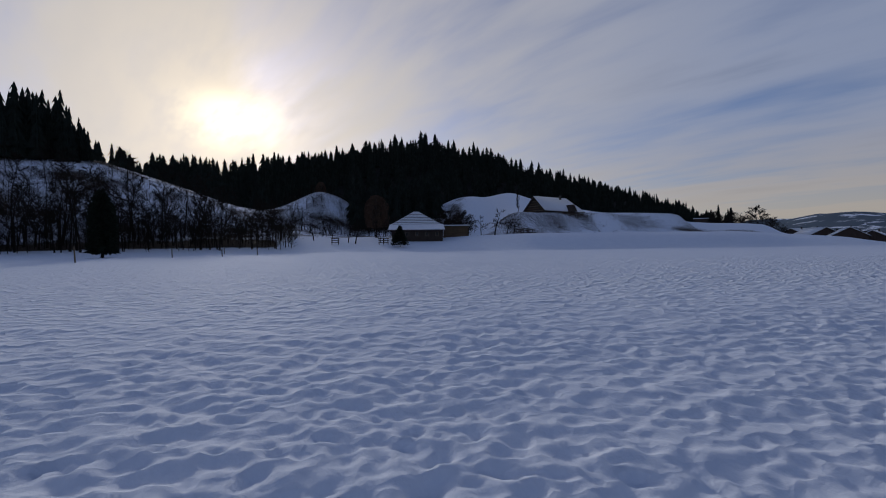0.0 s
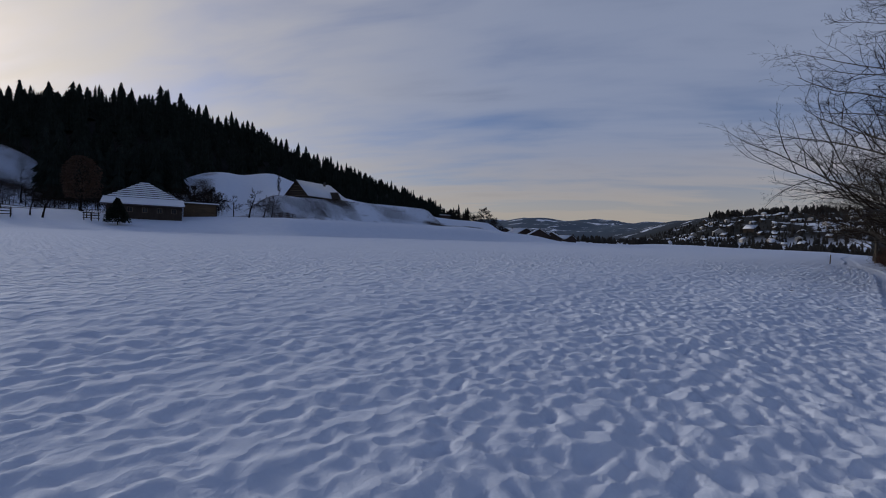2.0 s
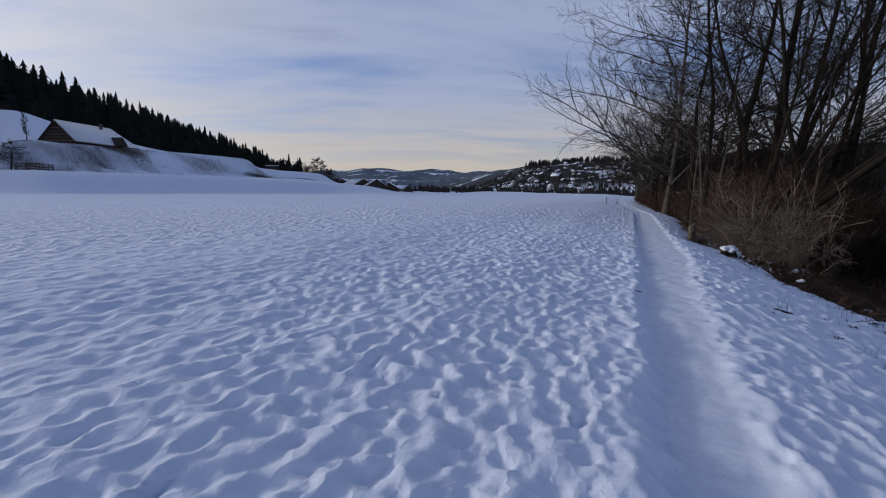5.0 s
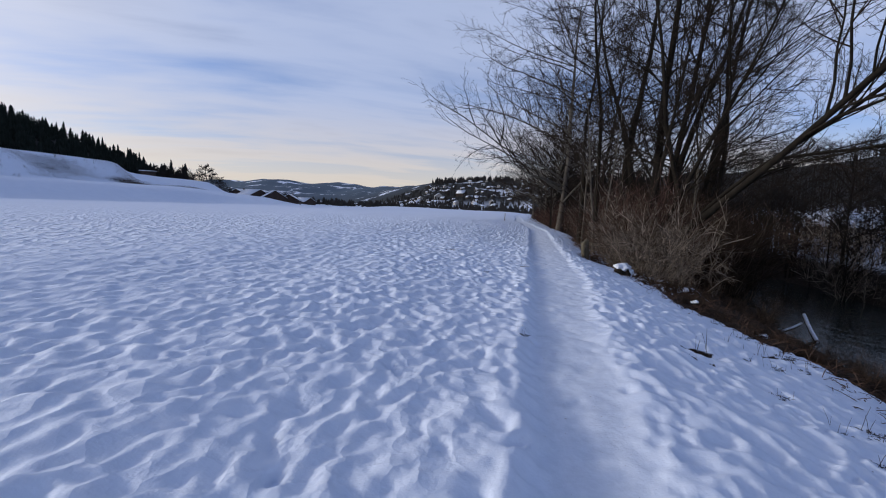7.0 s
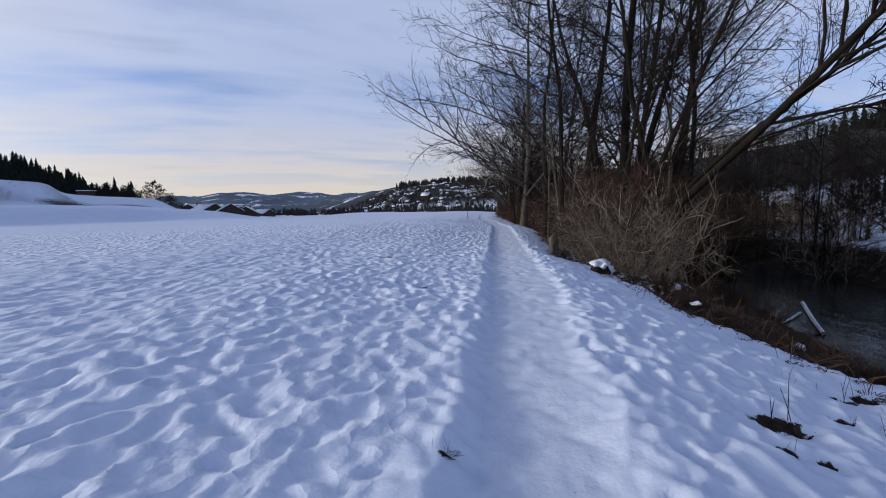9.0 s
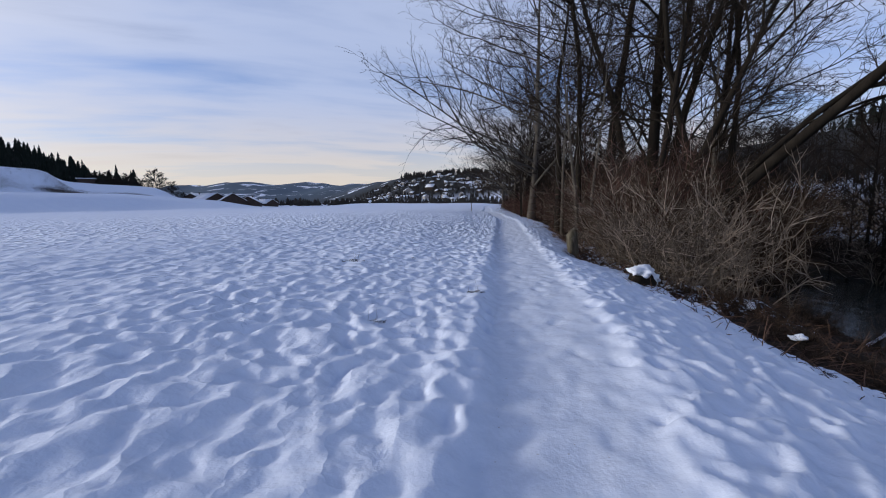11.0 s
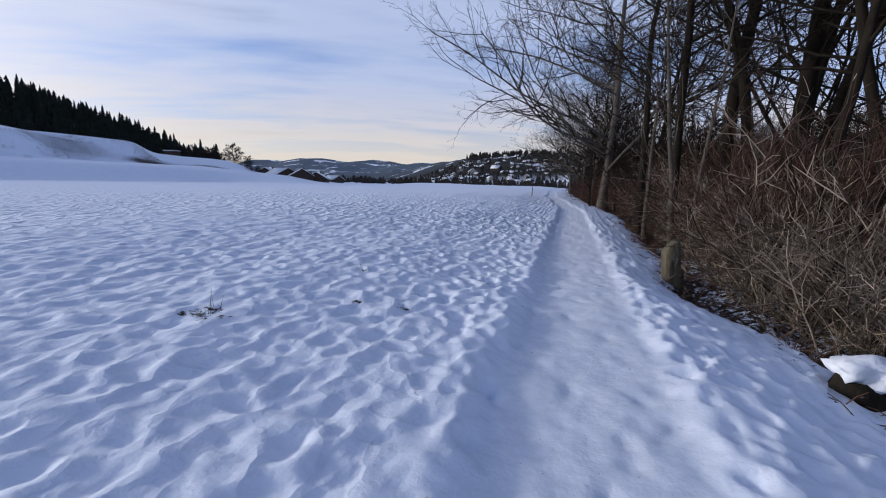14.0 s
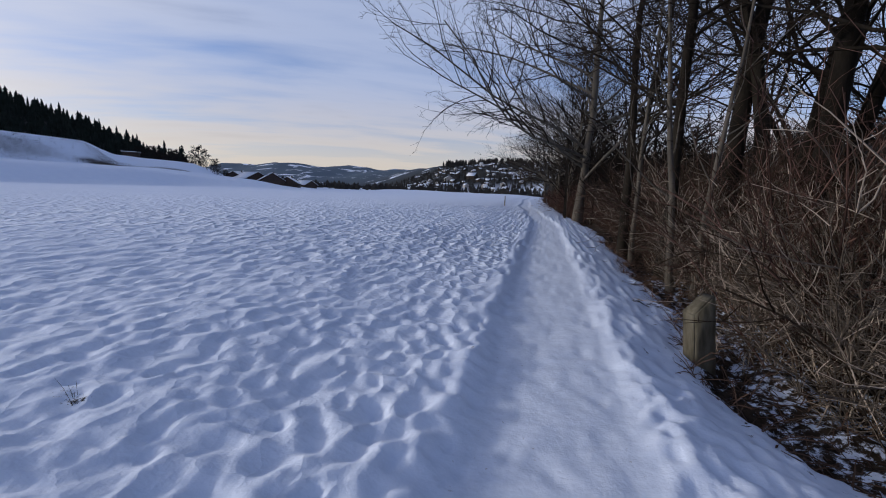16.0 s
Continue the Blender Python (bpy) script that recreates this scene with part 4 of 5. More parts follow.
# ---- brambles and shrubs along the bank ----
def shrub_mesh(seed, height, width, stems, r, branches=6, twigs=3):
    """Bent stems that fork twice: lists for the stems and for the fine twigs."""
    rng = random.Random(seed)
    thick, thin = ([], []), ([], [])

    def jog(d, amount):
        return (d + Vector((rng.gauss(0, amount), rng.gauss(0, amount), rng.gauss(0, amount)))).normalized()

    def shoot(store, p, d, length, r0, steps, sag):
        pts = [p.copy()]
        for i in range(steps):
            d = (jog(d, 0.17) + Vector((0, 0, sag * i / steps))).normalized()
            p = p + d * (length / steps)
            pts.append(p.copy())
        tube(store[0], store[1], pts, [r0 * (1 - 0.6 * i / steps) for i in range(steps + 1)], 3)
        return pts

    for _ in range(stems):
        a, q = rng.random() * 6.283, math.sqrt(rng.random()) * width * 0.38
        d = Vector((math.cos(a) * rng.uniform(0, 0.5) + rng.gauss(0, 0.13), math.sin(a) * rng.uniform(0, 0.5) + rng.gauss(0, 0.13), 1)).normalized()
        ln = height * rng.uniform(0.45, 1.1)
        main = shoot(thick, Vector((q * math.cos(a), q * math.sin(a), -0.15)), d, ln, r * rng.uniform(0.7, 1.6), 6, rng.uniform(-0.2, 0.15))
        for _ in range(branches):
            i = rng.randrange(1, 6)
            axis = (main[i + 1] - main[i]).normalized()
            side = shoot(thick if rng.random() < 0.4 else thin, main[i].lerp(main[i + 1], rng.random()), jog(axis, 0.55), ln * rng.uniform(0.2, 0.42), r * rng.uniform(0.45, 0.8), 3, rng.uniform(-0.3, 0.2))
            for _ in range(twigs):
                k = rng.randrange(0, 3)
                shoot(thin, side[k].lerp(side[k + 1], rng.random()), jog((side[k + 1] - side[k]).normalized(), 0.7), rng.uniform(0.12, 0.38), r * 0.42, 2, 0.0)
    return thick, thin


def shrub_thing(seed, height, width, stems, r, mat, label, branches=6, twigs=3):
    ob = thing("shrub", Matrix(), label, "shrub", "bank thicket")
    canes, sprays = shrub_mesh(seed, height, width, stems, r, branches, twigs)
    tagged(mesh_object("stem", canes[0], canes[1], mat, ob), kind="stuff")
    tagged(mesh_object("twig", sprays[0], sprays[1], mat, ob), kind="stuff")
    return ob


shrubs = [
    shrub_thing(1, 2.6, 2.4, 34, 0.011, BRAMBLE, "tangled grey-brown bramble thicket on the river bank", 8, 4),
    shrub_thing(2, 2.1, 2.2, 38, 0.010, BRAMBLE, "tangled grey-brown bramble thicket on the river bank", 8, 4),
    shrub_thing(3, 2.8, 2.2, 46, 0.010, REDSTEM, "leafless red-brown hazel shrub on the river bank"),
    shrub_thing(5, 2.5, 2.4, 16, 0.013, CANE, "loose forked pale shrub above brambles", 9, 4),
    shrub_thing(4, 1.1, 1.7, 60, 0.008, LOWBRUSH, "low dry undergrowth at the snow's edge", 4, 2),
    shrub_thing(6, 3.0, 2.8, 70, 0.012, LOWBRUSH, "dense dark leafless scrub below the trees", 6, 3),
]
spots = []
rng = random.Random(17)
yv = 23.6
while yv < 47:
    edge = float(bank_edge(np.array([yv]))[0])
    near_post = 25.0 < yv < 28.8
    spots.append((rng.choice((0, 1, 3)) if yv < 33 else rng.choice((2, 2, 0)), edge + rng.uniform(0.9, 1.15) + (0.6 if near_post else 0.65 if yv > 33 else 0.5 if yv > 28 else 0.2), yv, rng.uniform(0.75, 0.95)))
    if yv > 25.5:
        spots.append((rng.choice((0, 1, 2)), edge + rng.uniform(2.0, 2.6), yv + 0.5, rng.uniform(1.1, 1.4)))
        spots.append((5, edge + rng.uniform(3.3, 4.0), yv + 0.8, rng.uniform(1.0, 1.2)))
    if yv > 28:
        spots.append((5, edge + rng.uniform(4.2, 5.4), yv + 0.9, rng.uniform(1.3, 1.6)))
    yv += 1.1
while yv < 120:
    edge = float(bank_edge(np.array([yv]))[0])
    spots.append((2, edge + rng.uniform(0.7, 1.2) + (1.4 if yv < 58 else 0.0), yv, rng.uniform(0.9, 1.15)))
    spots.append((rng.choice((0, 2)), edge + rng.uniform(2.2, 3.5), yv, rng.uniform(1.1, 1.4)))
    yv += 2.6
for k in range(30):
    yk = rng.uniform(12.5, 25)
    edge = float(bank_edge(np.array([yk]))[0])
    spots.append((4, edge + rng.uniform(1.5, 4.6), yk, rng.uniform(0.35, 0.75)))
for k in range(34):
    yk = rng.uniform(14.5, 24)
    spots.append((4, float(bank_edge(np.array([yk]))[0]) + rng.uniform(0.45, 1.2), yk, rng.uniform(0.2, 0.42)))
for k in range(26):
    spots.append((rng.choice((2, 0, 4)), rng.uniform(18.4, 21.5), rng.uniform(18, 90), rng.uniform(0.9, 1.5)))
for k in range(9):
    yk = 23.8 + 0.95 * k
    spots.append((3, float(bank_edge(np.array([yk]))[0]) + rng.uniform(1.9, 2.5), yk, rng.uniform(0.8, 1.1)))
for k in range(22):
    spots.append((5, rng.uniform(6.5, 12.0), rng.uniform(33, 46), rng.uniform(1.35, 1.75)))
used = set()
for kind, x, y, size in spots:
    stand(shrubs[kind], x, y, rng.uniform(0, 360), size, sink=0.05, first=kind not in used)
    used.add(kind)


# ---- houses ----
def gable_roof(bm, length, half, eave, ridge, over=0.6, thick=0.18, lift=0.0, hip=0.0):
    """Two slabs along y that meet at the ridge; hip pulls the ridge in at the far end."""
    for sx in (-1, 1):
        slope = (ridge - eave) / half
        ex, ez = sx * (half + over), eave - slope * over + lift
        a = [bm.verts.new(v) for v in ((ex, -length / 2 - over, ez), (ex, length / 2 + over, ez), (0, length / 2 + over - hip, ridge + lift), (0, -length / 2 - over, ridge + lift))]
        b = [bm.verts.new((v.co.x, v.co.y, v.co.z + thick)) for v in a]
        bm.faces.new(a)
        bm.faces.new(b[::-1])
        for i in range(4):
            bm.faces.new((a[i], b[i], b[(i + 1) % 4], a[(i + 1) % 4]))
    if hip:
        a = [bm.verts.new(v) for v in ((half + over, length / 2 + over, eave - (ridge - eave) / half * over + lift), (-half - over, length / 2 + over, eave - (ridge - eave) / half * over + lift), (0, length / 2 + over - hip, ridge + lift))]
        b = [bm.verts.new((v.co.x, v.co.y, v.co.z + thick)) for v in a]
        bm.faces.new(a)
        bm.faces.new(b[::-1])
        for i in range(3):
            bm.faces.new((a[i], b[i], b[(i + 1) % 3], a[(i + 1) % 3]))
    bmesh.ops.recalc_face_normals(bm, faces=bm.faces[:])


def window(parent, x, z, y, wide, high, frame_mat, axis="y", sign=-1):
    """A framed window set on a wall."""
    depth = 0.08
    bm = bmesh.new()
    for dx, dz, sx, sz in ((-wide / 2, 0, 0.09, high), (wide / 2, 0, 0.09, high), (0, -high / 2, wide + 0.09, 0.09), (0, high / 2, wide + 0.09, 0.09), (0, 0, 0.05, high)):
        if axis == "y":
            box(bm, (x + dx, y + sign * depth / 2, z + dz), (sx, depth, sz))
        else:
            box(bm, (y + sign * depth / 2, x + dx, z + dz), (depth, sx, sz))
    win = part("window", bm, frame_mat, parent)
    bm = bmesh.new()
    box(bm, (x, y + sign * 0.02, z) if axis == "y" else (y + sign * 0.02, x, z), (wide, 0.03, high) if axis == "y" else (0.03, wide, high))
    part("pane", bm, GLASS, win)


def house(name, label, m, length, half, eave, ridge, wall_mat, roof_mat, snow=0.22, hip=0.0, windows=True, group="", boards=False, dormer=None):
    """A house whose ridge runs along y, its front gable at -y."""
    ob = thing(name, m, label, "house", group)
    bm = bmesh.new()
    prism(bm, [(-half, -2.0), (half, -2.0), (half, eave), (0, ridge - 0.02), (-half, eave)], -length / 2, length / 2 - hip)
    if hip:
        box(bm, (0, length / 2 - hip / 2 - 0.01, (eave - 2.0) / 2), (half * 2, hip, eave + 2.0))
    part("wall", bm, wall_mat, ob)
    bm = bmesh.new()
    gable_roof(bm, length, half, eave, ridge, 0.7, 0.14, 0.03, hip)
    roof = part("roof", bm, roof_mat, ob)
    if snow:
        bm = bmesh.new()
        gable_roof(bm, length - 0.3, half, eave, ridge, 0.62, snow, 0.18, hip)
        bmesh.ops.bevel(bm, geom=bm.edges[:], offset=0.06, segments=2, affect="EDGES")
        part("snow_cover", bm, SNOW, roof, "smooth white snow on the roof", True)
    if windows:
        for k in range(3):
            window(ob, (k - 1) * half * 0.55, eave * 0.62, -length / 2, 0.8, 1.0, PLASTER)
        for k in range(max(2, int(length / 4))):
            window(ob, -length / 2 + (k + 0.7) * length / (max(2, int(length / 4)) + 0.4), eave * 0.6, half, 0.8, 1.0, PLASTER, "x", 1)
    if boards:
        for k in range(7):
            z = eave * 0.2 + k * (ridge - eave * 0.2) / 8.0
            w = half * 2 * min(1.0, (ridge - z) / max(ridge - eave, 0.1)) * 0.92
            bm = bmesh.new()
            box(bm, (0, -length / 2 - 0.03, z), (w, 0.06, 0.24), bevel=0.01)
            # facade boards in paler wood: light on the gable is put into their colour
            part("board", bm, WARMWOOD if k % 2 else OLDWOOD, ob)
    if dormer is not None:
        bm = bmesh.new()
        dz = eave - 0.4
        prism(bm, [(-1.7, dz), (1.7, dz), (0, dz + 2.5)], -1.9, 1.9)
        bmesh.ops.transform(bm, matrix=Matrix.Translation((half + 0.1, dormer, 0)) @ Matrix.Rotation(radians(90), 4, "Z"), verts=bm.verts[:])
        part("dormer", bm, DARKWOOD, ob)
    bm = bmesh.new()
    box(bm, (half * 0.25, length * 0.1, ridge + 0.3), (0.6, 0.6, 1.5), bevel=0.03)
    part("chimney", bm, STONE, roof)
    return ob


def at_polar(az, r, turn, lift=0.0):
    x, y = polar(az, r)
    return pose(x, y, land(x, y) + lift, 0, 0, turn)


# old farmhouse on the bank: the gable with boards looks at the field
house("farmhouse", "old timber farmhouse with a big snow-covered roof", pose(-138.5, 76.0, land(-136, 73) - 1.6, 0, 0, 20.0), 20, 4.6, 2.3, 6.9, DARKWOOD, TILE, 0.25, hip=4.0, windows=False, boards=True, dormer=3.0)


def striped_house():
    """House whose roof shows rows of tiles between strips of snow, with a low wing in front."""
    x, y = polar(-79.6, 108)
    ob = thing("house", pose(x, y, land(x, y), 0, 0, 79.6), "house with snow-striped pyramid roof and low white wing", "house")
    bm = bmesh.new()
    box(bm, (0, 3.5, 1.0), (10.5, 9.0, 6.0))
    part("wall", bm, PLASTER, ob)
    bm = bmesh.new()
    base = [bm.verts.new(v) for v in ((-5.9, -1.6, 3.6), (5.9, -1.6, 3.6), (5.9, 8.6, 3.6), (-5.9, 8.6, 3.6))]
    top = [bm.verts.new(v) for v in ((-0.3, 3.2, 7.1), (0.3, 3.2, 7.1))]
    bm.faces.new((base[0], base[1], top[1], top[0]))
    bm.faces.new((base[1], base[2], top[1]))
    bm.faces.new((base[2], base[3], top[0], top[1]))
    bm.faces.new((base[3], base[0], top[0]))
    bm.faces.new(base[::-1])
    roof = part("roof", bm, TILE, ob)
    rows = 8
    for k in range(rows):
        f0, f1 = k / rows + 0.01, (k + 0.5) / rows
        for face in range(4):
            bm = bmesh.new()
            if face % 2 == 0:
                s = -1 if face == 0 else 1

                def on(f, u, s=s):
                    return ((5.9 - 5.6 * f) * u, 3.5 + s * (5.1 - 5.1 * f) - 0.3 * f + s * 0.08, 3.6 + 3.5 * f + 0.06)
            else:
                s = -1 if face == 1 else 1

                def on(f, u, s=s):
                    return (s * (5.9 - 5.6 * f + 0.08), 3.5 + (5.1 - 5.1 * f) * u - 0.3 * f, 3.6 + 3.5 * f + 0.06)
            quad = [bm.verts.new(on(f0, -0.97)), bm.verts.new(on(f0, 0.97)), bm.verts.new(on(f1, 0.97)), bm.verts.new(on(f1, -0.97))]
            lid = [bm.verts.new((v.co.x, v.co.y, v.co.z + 0.12)) for v in quad]
            bm.faces.new(quad)
            bm.faces.new(lid[::-1])
            for i in range(4):
                bm.faces.new((quad[i], lid[i], lid[(i + 1) % 4], quad[(i + 1) % 4]))
            bmesh.ops.recalc_face_normals(bm, faces=bm.faces[:])
            part("snow_strip", bm, SNOW, roof)
    # low wing
    bm = bmesh.new()
    box(bm, (0.3, -3.8, 0.2), (12.2, 4.2, 4.0))
    part("wing_wall", bm, DARKWOOD, ob, "dark timber wall")
    bm = bmesh.new()
    prism(bm, [(-6.6, 2.05), (6.8, 2.05), (6.8, 2.3), (-6.6, 2.3)], -6.6, -1.5)
    bmesh.ops.transform(bm, matrix=Matrix.Translation((0, -1.5, 2.3)) @ Matrix.Rotation(radians(14), 4, "X") @ Matrix.Translation((0, 1.5, -1.3)), verts=bm.verts[:])
    wing = part("wing_roof", bm, TILE, ob)
    bm = bmesh.new()
    prism(bm, [(-6.7, 2.31), (6.9, 2.31), (6.8, 2.6), (-6.6, 2.6)], -6.7, -1.4)
    bmesh.ops.transform(bm, matrix=Matrix.Translation((0, -1.5, 2.3)) @ Matrix.Rotation(radians(14), 4, "X") @ Matrix.Translation((0, 1.5, -1.3)), verts=bm.verts[:])
    part("snow_cover", bm, SNOW, wing, "smooth white snow on the roof")
    for k in range(5):
        window(ob, -4.6 + 2.4 * k, 1.0, -5.9, 0.8, 0.9, OLDWOOD)


striped_house()


def shed(az, r, w, d, h, mat, label, turn=None):
    x, y = polar(az, r)
    ob = thing("shed", pose(x, y, land(x, y), 0, 0, -az if turn is None else turn), label, "shed")
    for k in range(int(w / 0.45)):
        bm = bmesh.new()
        box(bm, (-w / 2 + 0.225 + 0.45 * k, -d / 2, h / 2 - 0.5), (0.43, 0.05, h + 1.0))
        part("plank", bm, mat, ob)
    bm = bmesh.new()
    box(bm, (0, 0.05, h / 2 - 0.5), (w - 0.05, d - 0.1, h + 1.0))
    part("wall", bm, DARKWOOD, ob)
    bm = bmesh.new()
    box(bm, (0, 0, h + 0.08), (w + 0.8, d + 0.8, 0.14))
    roof = part("roof", bm, TILE, ob)
    bm = bmesh.new()
    box(bm, (0, 0, h + 0.28), (w + 0.75, d + 0.75, 0.26), bevel=0.08)
    part("snow_cover", bm, SNOW, roof, "smooth white snow on the roof", True)


shed(-74.2, 112, 6.6, 4.5, 2.5, WARMWOOD, "brown plank shed with snow on its flat roof")
shed(-44.6, 214, 5.0, 4.0, 1.9, BARNWOOD, "dark plank hut with snow on its roof")
for az, r, ln, half, eave, ridge, turn in ((-34.6, 286, 18, 6.5, 3.0, 6.5, 60), (-32.3, 270, 15, 6.0, 3.0, 6.6, 40), (-36.0, 300, 12, 5.0, 3.0, 5.6, 10), (-30.4, 275, 14, 5.5, 3.0, 6.2, 25), (-28.8, 300, 11, 4.5, 2.6, 5.0, 70)):
    house("barn", "brown timber barn with a snow-covered roof", at_polar(az, r, turn, -1.2), ln, half, eave, ridge, BARNWOOD, TILE, 0.3, windows=False, group="barns at the field's end")
house("house", "white house with a snowy roof across the river", pose(44.5, 80.0, land(44.5, 80) - 0.3, 0, 0, 60), 8, 3.2, 2.0, 3.6, PLASTER, TILE, 0.25)

town = house("town_house", "small pale house with a snowy roof in the valley town", at_polar(-12, 560, 20), 11, 5, 4.5, 8, PLASTER, TILE, 0.3, group="valley town")
town_dark = house("town_house", "small brown house with a snowy roof in the valley town", at_polar(-9, 600, 70), 12, 5, 4.0, 8, DARKWOOD, TILE, 0.3, group="valley town")
rng = random.Random(4)
for k in range(130):
    az = rng.uniform(-21, 2)
    r = rng.uniform(450, 840) if az > -14 else rng.uniform(480, 640)
    copy_thing(rng.choice((town, town_dark)), Matrix()).matrix_basis = at_polar(az, r, rng.uniform(0, 180)) @ Matrix.Scale(rng.uniform(0.32, 0.55), 4)


# ---- posts, stumps and clutter ----
def stake(x, y, h, r, label, lean=0.0):
    ob = thing("stake", pose(x, y, land(x, y), lean, lean * 0.5, 20), label, "stake")
    verts, faces = [], []
    pts = [Vector((0, 0, -0.25)), Vector((0.004, 0, h * 0.5)), Vector((0, 0.004, h * 0.97)), Vector((0, 0, h))]
    tube(verts, faces, pts, [r * 1.05, r, r * 0.95, r * 0.3], 8)
    mesh_object("pole", verts, faces, OLDWOOD, ob)


for x, y, h in ((-45.6, -23.3, 1.5), (-59.8, -20.2, 1.3), (-62, -15, 1.0), (-70, -12, 1.0), (-80, -19.0, 1.1)):
    stake(x, y, h, 0.06, "thin wooden stake in the snow field", 2)
stake(-2.7, 67.0, 1.05, 0.05, "thin wooden stake beside the trodden path", 1)


def tree_guard(az, r, size=1.0):
    """Four posts with rails round a sapling."""
    x, y = polar(az, r)
    ob = thing("tree_guard", pose(x, y, land(x, y), 0, 0, az * 7) @ Matrix.Scale(size, 4), "square wooden tree guard on the snow", "fence", "tree guards")
    for px in (-0.7, 0.7):
        for py in (-0.7, 0.7):
            bm = bmesh.new()
            box(bm, (px, py, 0.65), (0.12, 0.12, 1.7), bevel=0.015)
            part("post", bm, DARKWOOD, ob)
    for z in (0.45, 0.9, 1.35):
        for s in (-1, 1):
            bm = bmesh.new()
            box(bm, (0, s * 0.78, z), (1.7, 0.05, 0.13))
            part("rail", bm, DARKWOOD, ob)
            bm = bmesh.new()
            box(bm, (s * 0.78, 0, z), (0.05, 1.7, 0.13))
            part("rail", bm, DARKWOOD, ob)


for az, r in ((-105.5, 100), (-101.9, 104), (-65.0, 108), (-65.9, 112), (-64.2, 113), (-84.0, 97), (-90.3, 97)):
    tree_guard(az, r)


def slab_post():
    """Weathered post with a slanting top beside the path."""
    ob = thing("wooden_post", pose(3.08, 27.0, land(3.08, 27.0) - 0.05, -3, -5, 25) @ Matrix.Scale(0.96, 4), "weathered mossy wooden post with slanting top", "post")
    bm = bmesh.new()
    prism(bm, [(-0.15, -0.3), (0.15, -0.3), (0.15, 0.86), (-0.14, 0.66)], -0.10, 0.10)
    bmesh.ops.bevel(bm, geom=bm.edges[:], offset=0.015, segments=2, affect="EDGES")
    bmesh.ops.subdivide_edges(bm, edges=bm.edges[:], cuts=2, use_grid_fill=True)
    for v in bm.verts:
        v.co += noise.noise_vector(v.co * 7) * 0.014
    part("shaft", bm, MOSS, ob, smooth=True)
    bm = bmesh.new()
    for k in range(3):
        box(bm, (-0.09 + 0.07 * k, -0.085, 0.25), (0.012, 0.012, 0.75))
    part("crack", bm, DARKWOOD, ob, "dark drying cracks")


slab_post()


def lump(bm, centre, size, seed, amount=0.25, detail=3):
    got = bmesh.ops.create_icosphere(bm, subdivisions=detail, radius=1.0)["verts"]
    for v in got:
        d = 1 + amount * noise.noise(v.co * 1.4 + Vector((seed * 3.1, seed, 0))) + amount * 0.5 * noise.noise(v.co * 3.3 + Vector((seed, 0, seed * 2)))
        v.co = Vector((v.co.x * size[0] * d + centre[0], v.co.y * size[1] * d + centre[1], v.co.z * size[2] * d + centre[2]))


def snowy_stump(x, y, size, seed, label="dark tree stump with a thick cap of snow"):
    ob = thing("stump", pose(x, y, land(x, y), 0, 0, seed * 40) @ Matrix.Scale(size, 4), label, "stump", "snowy stumps")
    bm = bmesh.new()
    lump(bm, (0, 0, 0.02), (0.27, 0.22, 0.26), seed, 0.6)
    lump(bm, (0.26, 0.05, -0.02), (0.2, 0.16, 0.2), seed + 3, 0.6)
    part("wood", bm, BARK, ob, smooth=True)
    bm = bmesh.new()
    lump(bm, (-0.05, 0.0, 0.24), (0.24, 0.22, 0.14), seed + 5, 0.7)
    lump(bm, (0.2, 0.06, 0.17), (0.22, 0.17, 0.11), seed + 8, 0.7)
    lump(bm, (0.3, -0.1, 0.05), (0.14, 0.12, 0.12), seed + 9, 0.6)
    part("snow_cap", bm, SNOW, ob, "thick white snow cap", True)


snowy_stump(3.78, 23.05, 0.95, 1)
snowy_stump(4.55, 22.3, 0.45, 2)
snowy_stump(5.2, 20.6, 0.3, 3)
snowy_stump(6.0, 18.8, 0.4, 4)
snowy_stump(5.6, 22.6, 0.4, 6)


def river_log(points, r, label):
    x, y, z = points[0]
    ob = thing("log", pose(x, y, z), label, "log", "driftwood")
    pts = [Vector((p[0] - x, p[1] - y, p[2] - z)) for p in points]
    verts, faces = [], []
    tube(verts, faces, pts, [r * (1 - 0.12 * i) for i in range(len(pts))], 8)
    mesh_object("wood", verts, faces, BARK, ob)
    verts, faces = [], []
    tube(verts, faces, [p + Vector((0, 0, r * 0.75)) for p in pts], [r * 0.8] * len(pts), 8)
    mesh_object("snow_cap", verts, faces, SNOW, ob, "strip of snow on top")


river_log([(10.8, 25.0, -2.6), (10.9, 25.5, -2.4), (11.0, 26.0, -2.15), (11.1, 26.4, -1.95)], 0.075, "snow-covered driftwood log rising from the river")
river_log([(10.2, 25.9, -2.5), (10.6, 26.1, -2.4), (11.0, 26.3, -2.25)], 0.05, "snow-covered driftwood log lying at the river bank")
river_log([(12.6, 24.6, -2.62), (13.2, 24.4, -2.58), (13.8, 24.3, -2.6)], 0.08, "snow-covered driftwood log lying in the river")


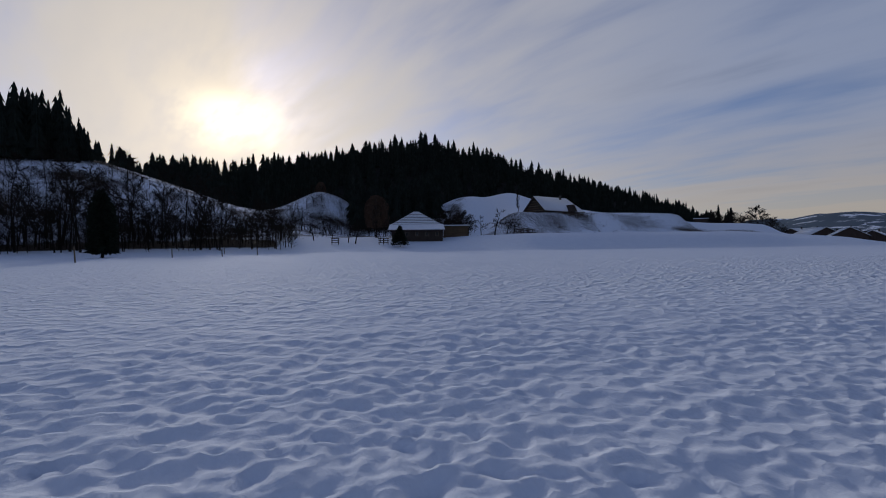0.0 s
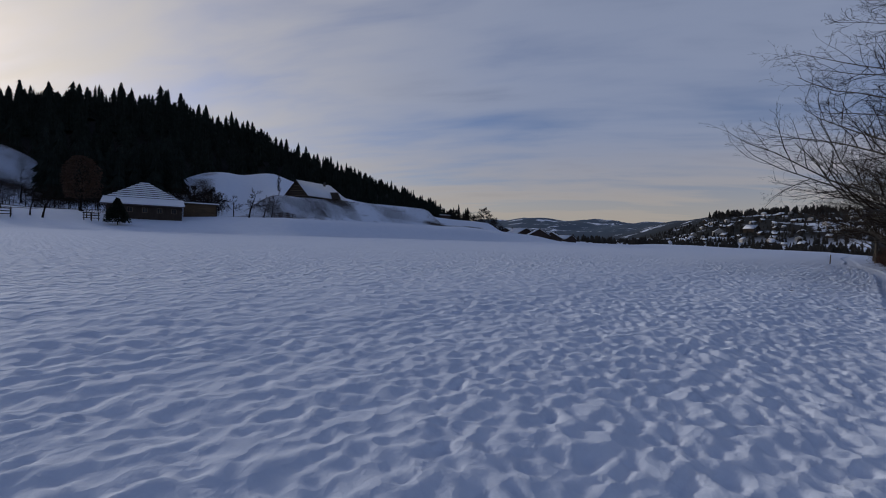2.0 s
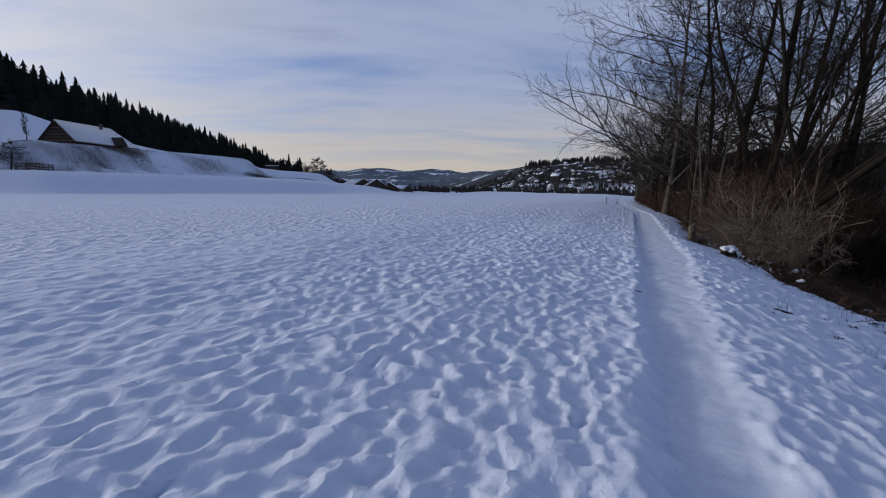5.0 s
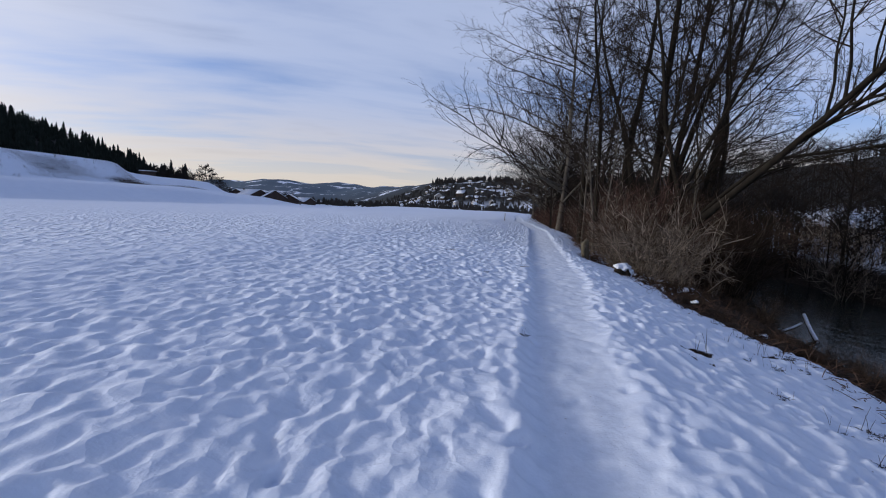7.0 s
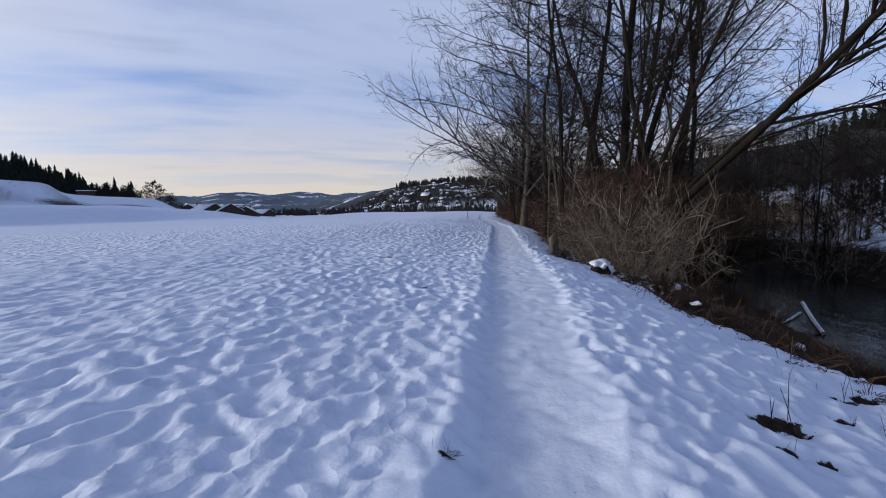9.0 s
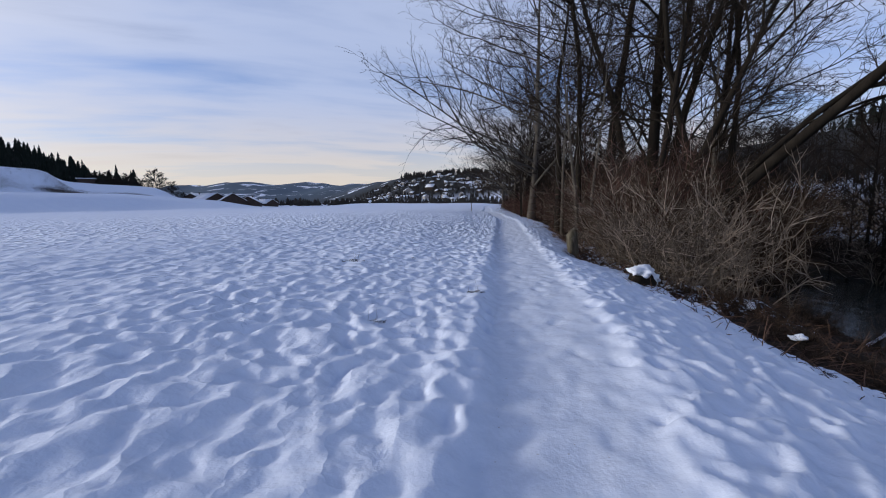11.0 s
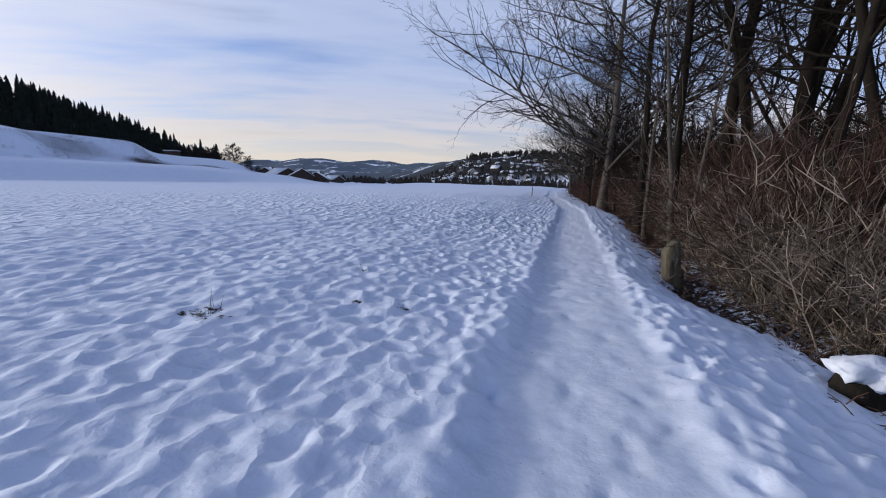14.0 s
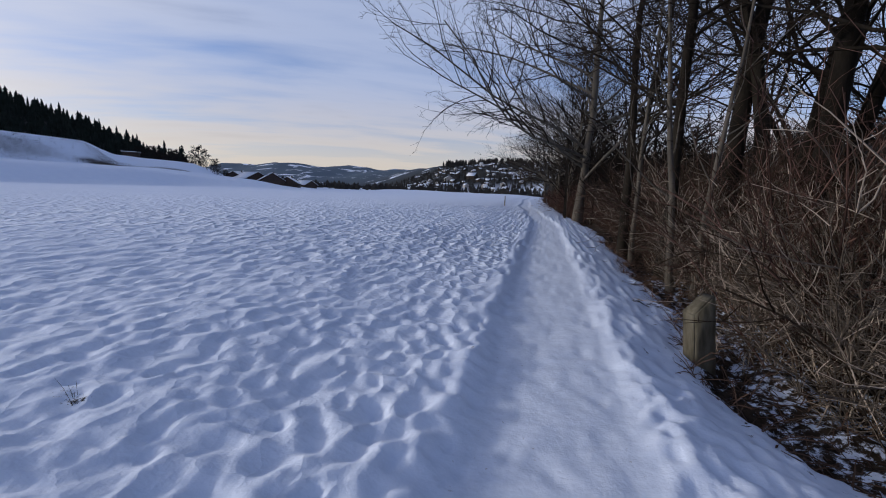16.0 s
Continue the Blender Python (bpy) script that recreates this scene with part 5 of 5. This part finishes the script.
def grass_tuft(x, y, size, seed, label="dark tuft of bare grass in the snow"):
    rng = random.Random(seed)
    ob = thing("grass_tuft", pose(x, y, land(x, y) - 0.01) @ Matrix.Scale(size, 4), label, "grass", "grass tufts")
    verts, faces = [], []
    for _ in range(110):
        a, q = rng.random() * 6.283, math.sqrt(rng.random()) * 0.2
        p = Vector((q * math.cos(a) * 1.4, q * math.sin(a), 0))
        d = Vector((math.cos(a) * 0.8 + rng.gauss(0, 0.4), math.sin(a) * 0.8 + rng.gauss(0, 0.4), rng.uniform(0.2, 0.9)))
        ln = rng.uniform(0.02, 0.09)
        tube(verts, faces, [p, p + d * ln * 0.6, p + d * ln + Vector((0, 0, -0.03))], [0.006, 0.005, 0.002], 3)
    tagged(mesh_object("turf", verts, faces, TWIG, ob), kind="stuff")
    verts, faces = [], []
    for _ in range(4):
        p = Vector((rng.gauss(0, 0.15), rng.gauss(0, 0.1), 0))
        lean = Vector((rng.gauss(0, 0.2), rng.gauss(0, 0.2), 0))
        h = rng.uniform(0.15, 0.5)
        tube(verts, faces, [p, p + lean * h * 0.5 + Vector((0, 0, h * 0.6)), p + lean * h + Vector((0, 0, h))], [0.0035, 0.003, 0.002], 4)
    tagged(mesh_object("stalk", verts, faces, TWIG, ob), kind="stuff")


rng = random.Random(21)
for x, y, s in ((3.08, 14.5, 1.0), (3.85, 14.95, 0.5), (4.3, 15.6, 0.7), (4.16, 14.8, 0.5), (3.6, 12.6, 0.4), (4.6, 16.9, 0.8), (4.2, 18.8, 0.6), (4.0, 15.9, 0.5), (2.8, 13.97, 0.4), (0.60, 19.66, 0.4), (0.66, 13.3, 0.3), (-1.75, 21.5, 0.45), (-1.6, 21.3, 0.35), (-0.31, 18.07, 0.35), (4.7, 15.2, 0.6), (4.9, 16.0, 0.7), (5.2, 16.6, 0.6), (4.4, 17.6, 0.5), (3.4, 13.2, 0.4), (5.0, 17.4, 0.6), (4.9, 18.4, 0.6), (3.5, 11.9, 0.5), (4.4, 19.8, 0.5), (4.0, 12.8, 0.6), (-1.43, 23.66, 0.35), (-0.37, 22.48, 0.3)):
    grass_tuft(x, y, s, int(x * 100 + y))


def bank_litter():
    """Dead twigs, stalks and leaves along the edge of the snow."""
    rng = random.Random(33)
    verts, faces = [], []
    ys = np.array([rng.uniform(9.5, 40) for _ in range(6500)])
    xs = bank_edge(ys) + np.array([rng.gauss(0.6, 0.75) if rng.random() < 0.7 else rng.uniform(0.5, 4.5) for _ in ys])
    xs = np.maximum(xs, bank_edge(ys) - np.where(ys > 23, 0.15, 0.8))
    zs = lie(xs, ys) + relief(xs, ys)
    for x, y, z in zip(xs.tolist(), ys.tolist(), zs.tolist()):
        d = Vector((rng.gauss(0, 1), rng.gauss(0, 1), rng.gauss(0.35, 0.4))).normalized()
        ln = rng.uniform(0.08, 0.42)
        p = Vector((x, y, z - 0.01))
        tube(verts, faces, [p, p + d * ln * 0.5 + Vector((0, 0, 0.02)), p + d * ln], [0.006, 0.005, 0.003], 3)
        if rng.random() < 0.6:
            k = len(verts)
            q = p + d * ln * 0.6
            u = Vector((rng.gauss(0, 1), rng.gauss(0, 1), rng.gauss(0, 0.5))).normalized() * 0.02
            v = Vector((rng.gauss(0, 1), rng.gauss(0, 1), rng.gauss(0, 0.5))).normalized() * 0.028
            verts += [q, q + u, q + u + v, q + v]
            faces.append((k, k + 1, k + 2, k + 3))
    tagged(mesh_object("bank_litter", verts, faces, BROWNLEAF, smooth=False), "dead twigs and brown leaves on the bank", "litter", kind="stuff")


bank_litter()
